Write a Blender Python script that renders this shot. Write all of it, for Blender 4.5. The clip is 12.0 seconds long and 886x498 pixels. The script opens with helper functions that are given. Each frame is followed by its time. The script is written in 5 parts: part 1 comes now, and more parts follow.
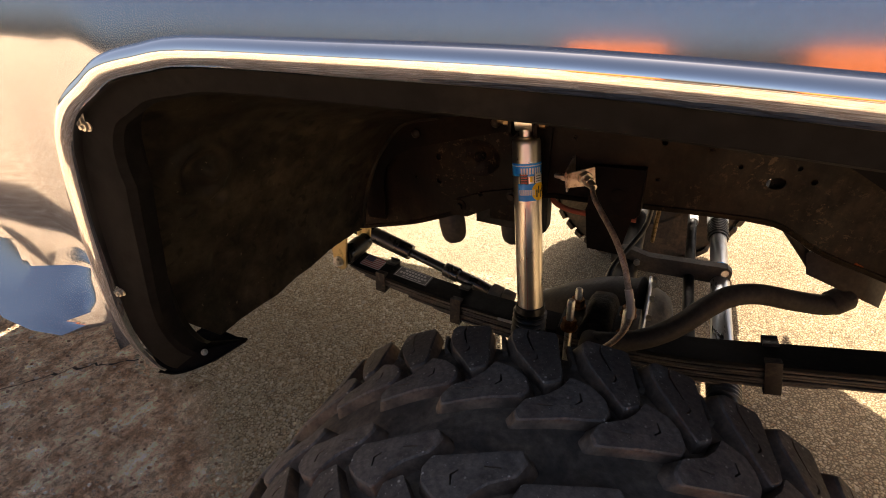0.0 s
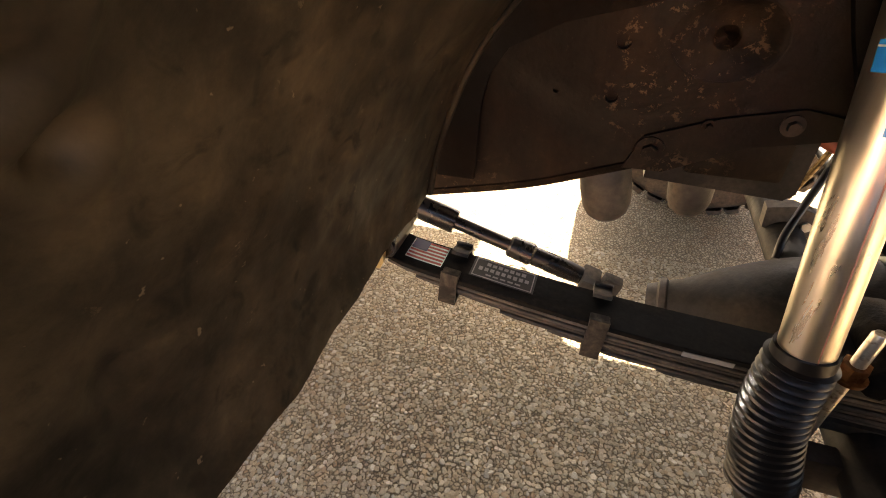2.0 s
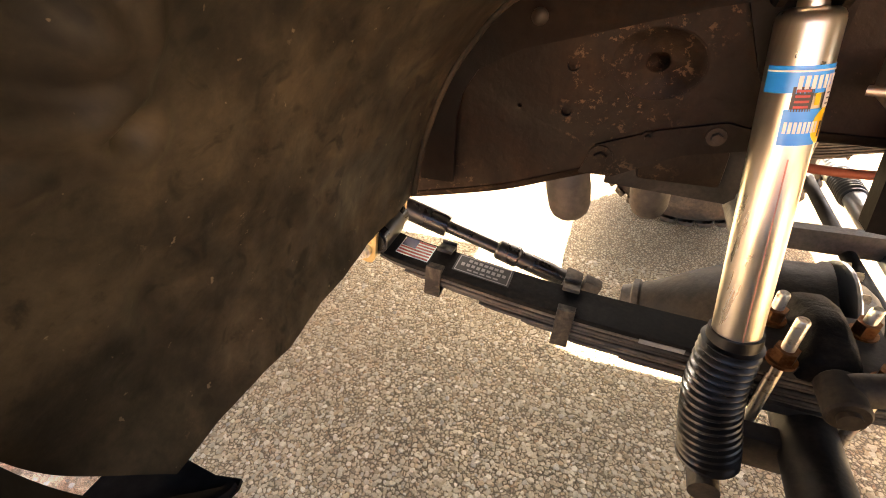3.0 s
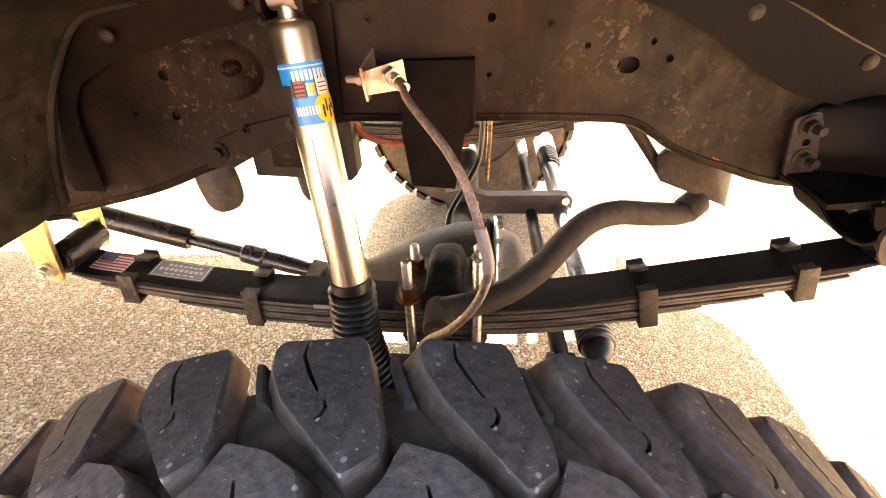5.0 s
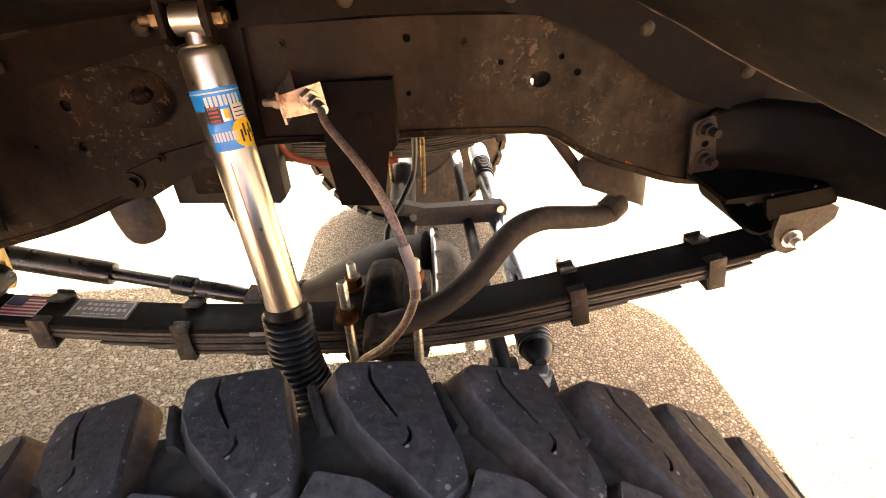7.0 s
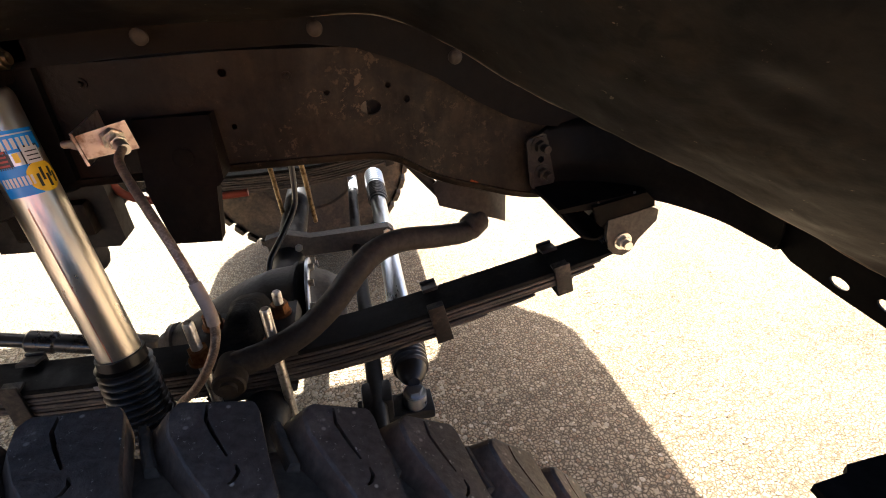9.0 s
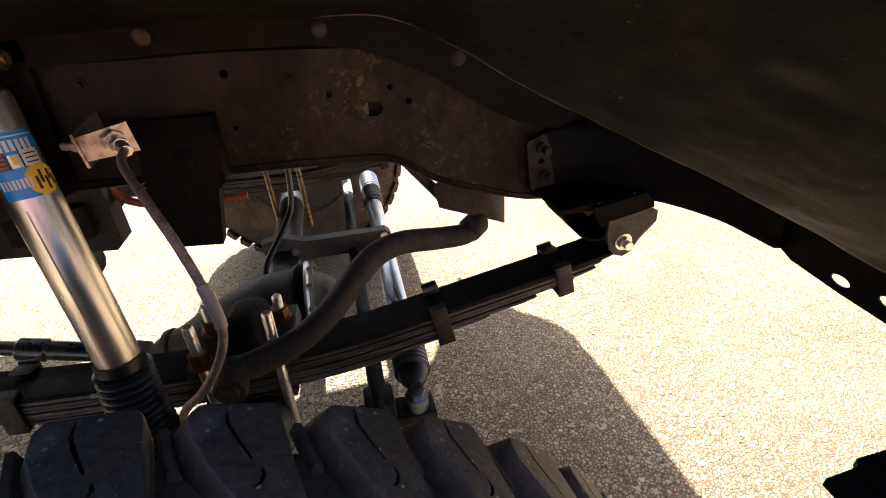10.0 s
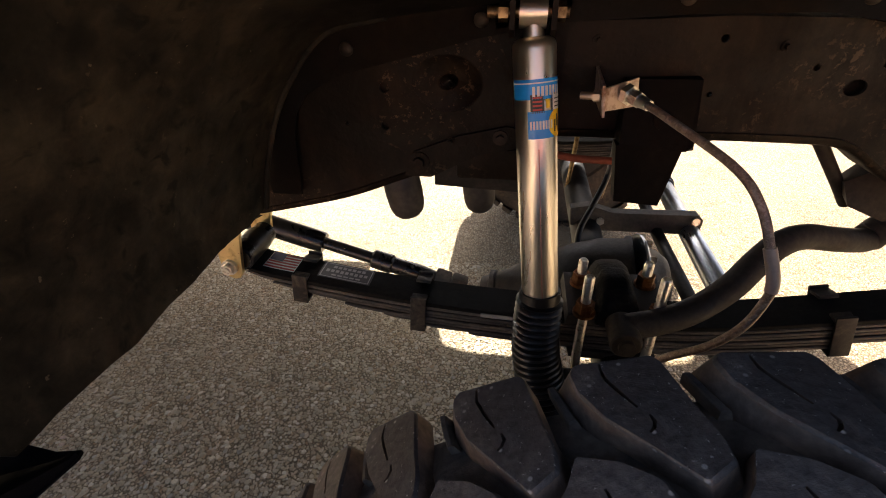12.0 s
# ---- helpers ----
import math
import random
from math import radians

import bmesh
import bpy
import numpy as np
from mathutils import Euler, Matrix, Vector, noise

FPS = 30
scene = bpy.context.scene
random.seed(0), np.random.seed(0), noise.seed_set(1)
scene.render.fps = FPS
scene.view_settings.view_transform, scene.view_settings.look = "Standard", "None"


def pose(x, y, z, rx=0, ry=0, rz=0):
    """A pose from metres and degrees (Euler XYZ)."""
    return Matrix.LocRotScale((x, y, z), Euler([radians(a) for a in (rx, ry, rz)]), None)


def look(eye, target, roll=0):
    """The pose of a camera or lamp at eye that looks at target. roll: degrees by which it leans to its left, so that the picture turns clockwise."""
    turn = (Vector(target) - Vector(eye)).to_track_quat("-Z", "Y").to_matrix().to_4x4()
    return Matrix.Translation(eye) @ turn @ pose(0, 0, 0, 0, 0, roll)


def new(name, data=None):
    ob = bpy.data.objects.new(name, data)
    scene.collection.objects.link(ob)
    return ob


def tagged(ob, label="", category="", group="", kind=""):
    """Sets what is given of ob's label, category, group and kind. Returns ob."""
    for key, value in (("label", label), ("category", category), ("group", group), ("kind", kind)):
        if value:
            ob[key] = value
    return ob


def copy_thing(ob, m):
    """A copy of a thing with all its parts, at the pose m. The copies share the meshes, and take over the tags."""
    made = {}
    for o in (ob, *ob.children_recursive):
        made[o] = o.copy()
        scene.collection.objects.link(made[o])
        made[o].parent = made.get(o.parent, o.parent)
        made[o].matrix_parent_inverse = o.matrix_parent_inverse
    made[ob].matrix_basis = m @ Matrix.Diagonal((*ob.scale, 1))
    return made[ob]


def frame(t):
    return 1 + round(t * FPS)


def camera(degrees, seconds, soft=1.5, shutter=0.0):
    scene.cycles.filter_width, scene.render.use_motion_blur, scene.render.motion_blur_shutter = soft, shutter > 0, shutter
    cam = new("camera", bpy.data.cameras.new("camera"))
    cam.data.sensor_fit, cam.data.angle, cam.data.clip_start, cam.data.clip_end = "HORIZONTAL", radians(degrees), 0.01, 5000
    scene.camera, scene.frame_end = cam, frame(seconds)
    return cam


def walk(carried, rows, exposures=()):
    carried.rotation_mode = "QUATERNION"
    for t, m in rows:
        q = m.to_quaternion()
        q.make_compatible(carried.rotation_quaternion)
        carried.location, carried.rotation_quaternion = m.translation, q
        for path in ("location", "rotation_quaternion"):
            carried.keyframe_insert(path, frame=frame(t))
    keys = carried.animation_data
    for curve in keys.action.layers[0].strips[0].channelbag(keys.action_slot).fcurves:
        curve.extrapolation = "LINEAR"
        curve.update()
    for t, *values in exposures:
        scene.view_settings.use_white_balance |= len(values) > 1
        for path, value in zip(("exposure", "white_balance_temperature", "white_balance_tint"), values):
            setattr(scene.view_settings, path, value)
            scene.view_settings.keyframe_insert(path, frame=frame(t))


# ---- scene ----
cam = camera(87.3, 12.0, 1.0)
PATH = [
    (0, (0.05, 0.008, 1.167), (-0.742, 1.559, 0.184), -3.3),
    (0.1, (0.01, 0.025, 1.162), (-0.719, 1.591, 0.154), -2.4),
    (0.2, (-0.013, 0.072, 1.133), (-0.728, 1.636, 0.112), -2.6),
    (0.3, (-0.029, 0.102, 1.112), (-0.724, 1.67, 0.083), -2.3),
    (0.5, (-0.062, 0.184, 1.103), (-0.743, 1.693, -0.019), -3.2),
    (1, (-0.192, 0.246, 1.015), (-0.745, 1.779, -0.143), -1.8),
    (1.5, (-0.315, 0.303, 0.984), (-0.856, 1.817, -0.205), -2.2),
    (2, (-0.378, 0.344, 0.973), (-0.930, 1.841, -0.233), -1.9),
    (2.5, (-0.371, 0.329, 0.991), (-0.970, 1.819, -0.201), -2.2),
    (2.7, (-0.355, 0.309, 0.994), (-0.971, 1.808, -0.178), -2.1),
    (4.3, (-0.054, 0.249, 0.997), (-0.371, 1.864, -0.139), -1.6),
    (4.5, (-0.020, 0.250, 0.999), (-0.264, 1.880, -0.134), -1.7),
    (5, (0.033, 0.246, 0.999), (-0.107, 1.902, -0.114), -1.6),
    (5.5, (0.066, 0.240, 1.007), (-0.012, 1.916, -0.082), -1.4),
    (6, (0.074, 0.235, 0.997), (0.048, 1.903, -0.106), -1.5),
    (6.5, (0.037, 0.242, 1.004), (0.024, 1.919, -0.085), -1.6),
    (7, (0.056, 0.243, 1.007), (0.132, 1.925, -0.072), -1.7),
    (7.5, (0.095, 0.236, 1.012), (0.295, 1.918, -0.051), -1.9),
    (7.7, (0.113, 0.233, 1.013), (0.346, 1.913, -0.047), -2.0),
    (9.3, (0.190, 0.219, 1.009), (0.543, 1.915, 0.009), -2.0),
    (9.5, (0.178, 0.221, 1.011), (0.545, 1.911, 0.007), -1.9),
    (10, (0.169, 0.223, 1.006), (0.545, 1.920, 0.016), -1.8),
    (10.5, (0.117, 0.224, 1.008), (0.401, 1.906, -0.035), -1.6),
    (11, (0.019, 0.231, 1.015), (0.069, 1.925, -0.048), -1.3),
    (11.5, (-0.087, 0.227, 1.011), (-0.251, 1.904, -0.067), -1.4),
    (12, (-0.192, 0.212, 1.007), (-0.468, 1.884, -0.055), -1.3),
]
EXPOSURES = [(0, 1.65, 7500, 12), (0.5, 1.6, 6600, 9), (1, 2.25, 7200, 11), (1.5, 2.85, 7700, 12), (2, 3.45, 7900, 12), (2.5, 3.85, 8000, 12), (4.5, 4.6, 8000, 14), (5.5, 4.4, 7800, 14), (6.5, 4.1, 7600, 14), (7, 3.85, 7400, 13), (7.5, 3.45, 7000, 13), (9.5, 2.3, 5900, 9), (10.5, 2.05, 5900, 9), (11.5, 1.9, 6200, 10), (12, 2.1, 6500, 11)]
walk(cam, [(t, look(eye, target, roll)) for t, eye, target, roll in PATH], EXPOSURES)

# ---- light ----
world = bpy.data.worlds.new("sky")
scene.world = world
world.use_nodes = True
wn = world.node_tree
sky = wn.nodes.new("ShaderNodeTexSky")
sky.sky_type, sky.sun_disc = "NISHITA", False
sky.sun_elevation, sky.sun_rotation = radians(48), 0.0
sky.air_density, sky.dust_density, sky.ozone_density = 0.6, 4.0, 0.4
wn.links.new(sky.outputs[0], wn.nodes["Background"].inputs[0])
wn.nodes["Background"].inputs[1].default_value = 0.08
sun = new("sun", bpy.data.lights.new("sun", "SUN"))
sun.data.energy, sun.data.angle, sun.data.color = 5.0, radians(0.55), (1.0, 0.955, 0.885)
sun.matrix_world = look((0, 10, 11.1), (0, 0, 0))


# ---- materials ----
def nodes_of(name):
    mat = bpy.data.materials.new(name)
    mat.use_nodes = True
    nt = mat.node_tree
    return mat, nt, nt.nodes["Principled BSDF"]


def noise_of(nt, scale, detail=6.0, rough=0.6, distort=0.0, stretch=None):
    tc = nt.nodes.new("ShaderNodeTexCoord")
    n = nt.nodes.new("ShaderNodeTexNoise")
    n.inputs["Scale"].default_value, n.inputs["Detail"].default_value = scale, detail
    n.inputs["Roughness"].default_value, n.inputs["Distortion"].default_value = rough, distort
    if stretch:
        mp = nt.nodes.new("ShaderNodeMapping")
        mp.inputs["Scale"].default_value = stretch
        nt.links.new(tc.outputs["Object"], mp.inputs[0])
        nt.links.new(mp.outputs[0], n.inputs["Vector"])
    else:
        nt.links.new(tc.outputs["Object"], n.inputs["Vector"])
    return n.outputs["Fac"]


def ramp_of(nt, fac, stops):
    r = nt.nodes.new("ShaderNodeValToRGB")
    r.color_ramp.elements[0].position, r.color_ramp.elements[1].position = stops[0][0], stops[-1][0]
    for i, (p, c) in enumerate(stops):
        e = r.color_ramp.elements[0] if i == 0 else r.color_ramp.elements[-1] if i == len(stops) - 1 else r.color_ramp.elements.new(p)
        e.color = (*c, 1) if len(c) == 3 else c
    nt.links.new(fac, r.inputs[0])
    return r.outputs[0]


def mix_of(nt, fac, a, b, mode="MIX"):
    m = nt.nodes.new("ShaderNodeMix")
    m.data_type, m.blend_type = "RGBA", mode
    for sock, v in ((m.inputs[0], fac), (m.inputs[6], a), (m.inputs[7], b)):
        if isinstance(v, (float, int)):
            sock.default_value = v
        elif isinstance(v, tuple):
            sock.default_value = (*v, 1)
        else:
            nt.links.new(v, sock)
    return m.outputs[2]


def grey(v):
    return (v, v, v)


def bump_of(nt, bsdf, height, strength, dist, prev=None):
    b = nt.nodes.new("ShaderNodeBump")
    b.inputs["Strength"].default_value, b.inputs["Distance"].default_value = strength, dist
    nt.links.new(height, b.inputs["Height"])
    if prev:
        nt.links.new(prev, b.inputs["Normal"])
    nt.links.new(b.outputs[0], bsdf.inputs["Normal"])
    return b.outputs[0]


def grimy(name, base, dirt, amount=0.5, scale=6.0, rough=(0.45, 0.8), metal=0.0, bump=0.3, fine=90.0, dist=0.003, spots=None, gate=None, coat=0.0, hard=0.12, stretch=None, spec=0.5):
    """Paint or metal under a film of dirt: large patches, fine grain, a few spots of a third colour."""
    mat, nt, b = nodes_of(name)
    big = noise_of(nt, scale, 8, 0.62, 0.6, stretch)
    small = noise_of(nt, fine, 4, 0.6)
    mask = ramp_of(nt, big, [(0.62 - 0.35 * amount, grey(0)), (0.62 - 0.35 * amount + hard + 0.1, grey(1))])
    tint = mix_of(nt, mask, base, dirt)
    grain = ramp_of(nt, small, [(0.3, grey(0.62)), (0.72, grey(1.25))])
    col = mix_of(nt, 1.0, tint, grain, "MULTIPLY")
    if spots:
        sp = ramp_of(nt, noise_of(nt, spots[1], 10, 0.75, 0.3), [(spots[2], grey(0)), (spots[2] + 0.03, grey(1))])
        if gate:
            g = ramp_of(nt, noise_of(nt, gate[0], 3, 0.5), [(gate[1], grey(0)), (gate[1] + 0.08, grey(1))])
            sp = mix_of(nt, 1.0, sp, g, "MULTIPLY")
        col = mix_of(nt, sp, col, spots[0])
    nt.links.new(col, b.inputs["Base Color"])
    rr = ramp_of(nt, big, [(0.35, grey(rough[0])), (0.65, grey(rough[1]))])
    nt.links.new(rr, b.inputs["Roughness"])
    b.inputs["Metallic"].default_value, b.inputs["Coat Weight"].default_value, b.inputs["Specular IOR Level"].default_value = metal, coat, spec
    n1 = bump_of(nt, b, small, bump, dist)
    bump_of(nt, b, big, bump * 0.8, dist * 5, n1)
    return mat


def bright_metal(name, colour, rough, scale=40.0, streak=(1, 1, 1), dirt=(0.1, 0.08, 0.06), amount=0.1):
    mat, nt, b = nodes_of(name)
    n = noise_of(nt, scale, 5, 0.6, 0.2, streak)
    mask = ramp_of(nt, n, [(0.75 - amount, grey(0)), (0.95 - amount, grey(1))])
    nt.links.new(mix_of(nt, mask, colour, dirt), b.inputs["Base Color"])
    nt.links.new(ramp_of(nt, n, [(0.3, grey(rough * 0.75)), (0.8, grey(min(1, rough * 1.7)))]), b.inputs["Roughness"])
    b.inputs["Metallic"].default_value = 1.0
    bump_of(nt, b, n, 0.08, 0.001)
    return mat


def plain(name, colour, rough=0.4, scale=60.0, spread=0.25):
    mat, nt, b = nodes_of(name)
    n = noise_of(nt, scale, 5)
    f = ramp_of(nt, n, [(0.3, grey(1 - spread)), (0.7, grey(1))])
    nt.links.new(mix_of(nt, 1.0, colour, f, "MULTIPLY"), b.inputs["Base Color"])
    b.inputs["Roughness"].default_value = rough
    return mat


def sandy(nt):
    """Rust-brown sand trodden into the pour towards the front of the truck."""
    tc = nt.nodes.new("ShaderNodeTexCoord")
    sp = nt.nodes.new("ShaderNodeSeparateXYZ")
    nt.links.new(tc.outputs["Object"], sp.inputs[0])
    m = nt.nodes.new("ShaderNodeMath")
    m.operation = "MULTIPLY_ADD"
    m.inputs[1].default_value = 1.1
    nt.links.new(noise_of(nt, 2.6, 8, 0.65), m.inputs[0])
    nt.links.new(sp.outputs[0], m.inputs[2])
    return ramp_of(nt, m.outputs[0], [(0.15, (1.18, 1.15, 1.01)), (0.85, (1.23, 1.07, 0.84))])


def aggregate():
    """Exposed-aggregate concrete: rounded tan and grey pebbles in a sandy bed; an older, browner pour beside it."""
    mat, nt, b = nodes_of("exposed_aggregate")
    tc = nt.nodes.new("ShaderNodeTexCoord")
    warp = nt.nodes.new("ShaderNodeTexNoise")
    warp.inputs["Scale"].default_value = 60
    nt.links.new(tc.outputs["Object"], warp.inputs["Vector"])
    wob = nt.nodes.new("ShaderNodeVectorMath")
    wob.operation = "MULTIPLY_ADD"
    wob.inputs[1].default_value = (0.006, 0.006, 0.006)
    nt.links.new(warp.outputs["Color"], wob.inputs[0])
    nt.links.new(tc.outputs["Object"], wob.inputs[2])
    cell, edge = nt.nodes.new("ShaderNodeTexVoronoi"), nt.nodes.new("ShaderNodeTexVoronoi")
    edge.feature = "DISTANCE_TO_EDGE"
    for v in (cell, edge):
        v.inputs["Scale"].default_value = 105
        nt.links.new(wob.outputs[0], v.inputs["Vector"])
    bw = nt.nodes.new("ShaderNodeSeparateColor")
    nt.links.new(cell.outputs["Color"], bw.inputs[0])
    stone = ramp_of(nt, bw.outputs[0], [(0.0, (0.38, 0.305, 0.21)), (0.3, (0.48, 0.405, 0.30)), (0.55, (0.55, 0.48, 0.37)), (0.8, (0.45, 0.38, 0.28)), (0.93, (0.34, 0.235, 0.15)), (1.0, (0.60, 0.53, 0.43))])
    joint = ramp_of(nt, edge.outputs[0], [(0.03, grey(0)), (0.24, grey(1))])
    col = mix_of(nt, joint, (0.15, 0.122, 0.084), stone)
    grit = noise_of(nt, 420, 4, 0.7)
    col = mix_of(nt, 1.0, col, ramp_of(nt, grit, [(0.3, grey(0.7)), (0.7, grey(1.15))]), "MULTIPLY")
    blot = noise_of(nt, 1.7, 7, 0.6, 0.5)
    col = mix_of(nt, 1.0, col, ramp_of(nt, blot, [(0.3, (0.78, 0.74, 0.68)), (0.65, (1.08, 1.06, 1.02))]), "MULTIPLY")
    col = mix_of(nt, 1.0, col, sandy(nt), "MULTIPLY")
    # the older pour on the rear outer side of the wheel
    sep = nt.nodes.new("ShaderNodeSeparateXYZ")
    nt.links.new(tc.outputs["Object"], sep.inputs[0])
    line = nt.nodes.new("ShaderNodeMath")
    line.operation = "MULTIPLY_ADD"
    line.inputs[1].default_value = 0.38
    nt.links.new(sep.outputs[0], line.inputs[0])
    nt.links.new(sep.outputs[1], line.inputs[2])
    rag = nt.nodes.new("ShaderNodeMath")
    rag.operation = "MULTIPLY_ADD"
    rag.inputs[1].default_value = 0.3
    nt.links.new(noise_of(nt, 3.0, 9, 0.7), rag.inputs[0])
    nt.links.new(line.outputs[0], rag.inputs[2])
    oldm = nt.nodes.new("ShaderNodeMapRange")
    oldm.inputs[1].default_value, oldm.inputs[2].default_value = 0.36, 0.22
    nt.links.new(rag.outputs[0], oldm.inputs[0])
    worn = ramp_of(nt, noise_of(nt, 9, 10, 0.72, 0.4), [(0.3, (0.09, 0.05, 0.03)), (0.43, (0.30, 0.19, 0.125)), (0.53, (0.42, 0.33, 0.25)), (0.66, (0.75, 0.66, 0.55))])
    worn = mix_of(nt, 1.0, worn, ramp_of(nt, noise_of(nt, 48, 9, 0.75, 0.6), [(0.36, (0.7, 0.6, 0.48)), (0.5, (2.2, 2.05, 1.8)), (0.64, (2.9, 2.8, 2.55))]), "MULTIPLY")
    worn = mix_of(nt, 1.0, worn, ramp_of(nt, grit, [(0.35, grey(0.42)), (0.62, grey(1.5))]), "MULTIPLY")
    oldfac = nt.nodes.new("ShaderNodeMath")
    oldfac.operation = "MULTIPLY"
    oldfac.inputs[1].default_value = 0.92
    nt.links.new(oldm.outputs[0], oldfac.inputs[0])
    col = mix_of(nt, oldfac.outputs[0], col, worn)
    nt.links.new(col, b.inputs["Base Color"])
    b.inputs["Roughness"].default_value = 0.85
    hgt = ramp_of(nt, edge.outputs[0], [(0.0, grey(0)), (0.12, grey(0.7)), (0.4, grey(1))])
    n1 = bump_of(nt, b, hgt, 0.7, 0.0025)
    n2 = bump_of(nt, b, grit, 0.35, 0.0015, n1)
    n3 = bump_of(nt, b, noise_of(nt, 14, 9, 0.75), 0.8, 0.03, n2)
    pits = mix_of(nt, oldfac.outputs[0], grey(0.5), ramp_of(nt, noise_of(nt, 55, 9, 0.7, 0.5), [(0.34, grey(0)), (0.5, grey(0.7)), (0.7, grey(1))]))
    bump_of(nt, b, pits, 0.9, 0.012, n3)
    return mat


GROUND = aggregate()
CRACK = grimy("crack_dirt", (0.035, 0.028, 0.02), (0.07, 0.05, 0.035), 0.5, 20, (0.9, 1.0))
PEBBLE, nt_p, b_p = nodes_of("pebble")
geo = nt_p.nodes.new("ShaderNodeNewGeometry")
tone = ramp_of(nt_p, geo.outputs["Random Per Island"], [(0.0, (0.28, 0.225, 0.155)), (0.15, (0.38, 0.32, 0.235)), (0.33, (0.50, 0.445, 0.35)), (0.5, (0.33, 0.285, 0.215)), (0.66, (0.43, 0.36, 0.26)), (0.8, (0.32, 0.235, 0.15)), (0.92, (0.57, 0.52, 0.43)), (1.0, (0.30, 0.27, 0.23))])
tone = mix_of(nt_p, 1.0, tone, sandy(nt_p), "MULTIPLY")
nt_p.links.new(mix_of(nt_p, 1.0, tone, ramp_of(nt_p, noise_of(nt_p, 300, 4, 0.7), [(0.3, grey(0.72)), (0.7, grey(1.12))]), "MULTIPLY"), b_p.inputs["Base Color"])
b_p.inputs["Roughness"].default_value = 0.8
GRIT, nt_g, b_g = nodes_of("concrete_chip")
geo_g = nt_g.nodes.new("ShaderNodeNewGeometry")
tone_g = ramp_of(nt_g, geo_g.outputs["Random Per Island"], [(0.0, (0.16, 0.09, 0.055)), (0.35, (0.42, 0.29, 0.20)), (0.7, (0.58, 0.46, 0.35)), (1.0, (0.78, 0.70, 0.59))])
nt_g.links.new(mix_of(nt_g, 1.0, tone_g, ramp_of(nt_g, noise_of(nt_g, 300, 4, 0.7), [(0.3, grey(0.65)), (0.7, grey(1.15))]), "MULTIPLY"), b_g.inputs["Base Color"])
b_g.inputs["Roughness"].default_value = 0.9
# far tyre: dusty rubber, with sunlight bounced off the ground put into its brown
FARRUB = grimy("bounce_lit_far_rubber", (0.055, 0.041, 0.029), (0.14, 0.102, 0.066), 0.5, 10, (0.7, 0.9), 0, 0.3, 90, 0.002)
IRON = grimy("grey_brown_iron", (0.055, 0.048, 0.041), (0.12, 0.098, 0.075), 0.5, 9, (0.5, 0.8), 0, 0.35, 110, 0.002)
RUBBER = grimy("tyre_rubber", (0.092, 0.077, 0.067), (0.200, 0.168, 0.143), 0.5, 14, (0.55, 0.8), 0, 0.5, 210, 0.0014, ((0.46, 0.43, 0.38), 230, 0.62), (11, 0.40))
nt_t = RUBBER.node_tree
b_t = nt_t.nodes["Principled BSDF"]
tread = b_t.inputs["Base Color"].links[0].from_socket
cell_t = nt_t.nodes.new("ShaderNodeTexVoronoi")
cell_t.inputs["Scale"].default_value = 115
tc_t = nt_t.nodes.new("ShaderNodeTexCoord")
nt_t.links.new(tc_t.outputs["Object"], cell_t.inputs["Vector"])
sep_t = nt_t.nodes.new("ShaderNodeSeparateColor")
nt_t.links.new(cell_t.outputs["Color"], sep_t.inputs[0])
dots = mix_of(nt_t, 1.0, ramp_of(nt_t, cell_t.outputs["Distance"], [(0.10, grey(1)), (0.19, grey(0))]), ramp_of(nt_t, sep_t.outputs[0], [(0.62, grey(0)), (0.95, grey(1))]), "MULTIPLY")
nt_t.links.new(mix_of(nt_t, dots, tread, (0.52, 0.48, 0.42)), b_t.inputs["Base Color"])
LUGSIDE = grimy("brown_lug_side", (0.088, 0.062, 0.046), (0.25, 0.176, 0.125), 0.55, 16, (0.6, 0.85), 0, 0.4, 120, 0.0015)
CARCASS = grimy("tyre_groove", (0.062, 0.052, 0.044), (0.165, 0.130, 0.098), 0.6, 18, (0.7, 0.9), 0, 0.4, 120, 0.002)
LINER = grimy("undercoated_sheet", (0.0062, 0.0048, 0.0035), (0.034, 0.0245, 0.0145), 0.5, 5.5, (0.52, 0.82), 0, 0.2, 60, 0.0016, ((0.13, 0.10, 0.065), 34, 0.64), (5, 0.52), hard=0.26, spec=0.2)
nt_l = LINER.node_tree
b_l = nt_l.nodes["Principled BSDF"]
paint = b_l.inputs["Base Color"].links[0].from_socket
tc_l = nt_l.nodes.new("ShaderNodeTexCoord")
sp_l = nt_l.nodes.new("ShaderNodeSeparateXYZ")
nt_l.links.new(tc_l.outputs["Object"], sp_l.inputs[0])
thrown = nt_l.nodes.new("ShaderNodeMapRange")
thrown.inputs[1].default_value, thrown.inputs[2].default_value = -0.30, -0.52
nt_l.links.new(sp_l.outputs[0], thrown.inputs[0])
film = mix_of(nt_l, 1.0, thrown.outputs[0], ramp_of(nt_l, noise_of(nt_l, 9, 10, 0.72, 0.2), [(0.34, grey(0.0)), (0.66, grey(0.9))]), "MULTIPLY")
crust = mix_of(nt_l, film, paint, (0.050, 0.040, 0.027))
tar = ramp_of(nt_l, noise_of(nt_l, 42, 5, 0.55, 0.6), [(0.32, grey(0.25)), (0.44, grey(0.9)), (0.56, grey(1.0)), (0.70, (1.4, 1.35, 1.25))])
crust = mix_of(nt_l, 1.0, crust, tar, "MULTIPLY")
drift = ramp_of(nt_l, noise_of(nt_l, 18, 9, 0.68, 0.3), [(0.36, grey(0.38)), (0.5, (0.78, 0.78, 0.76)), (0.64, (1.15, 1.12, 1.05))])
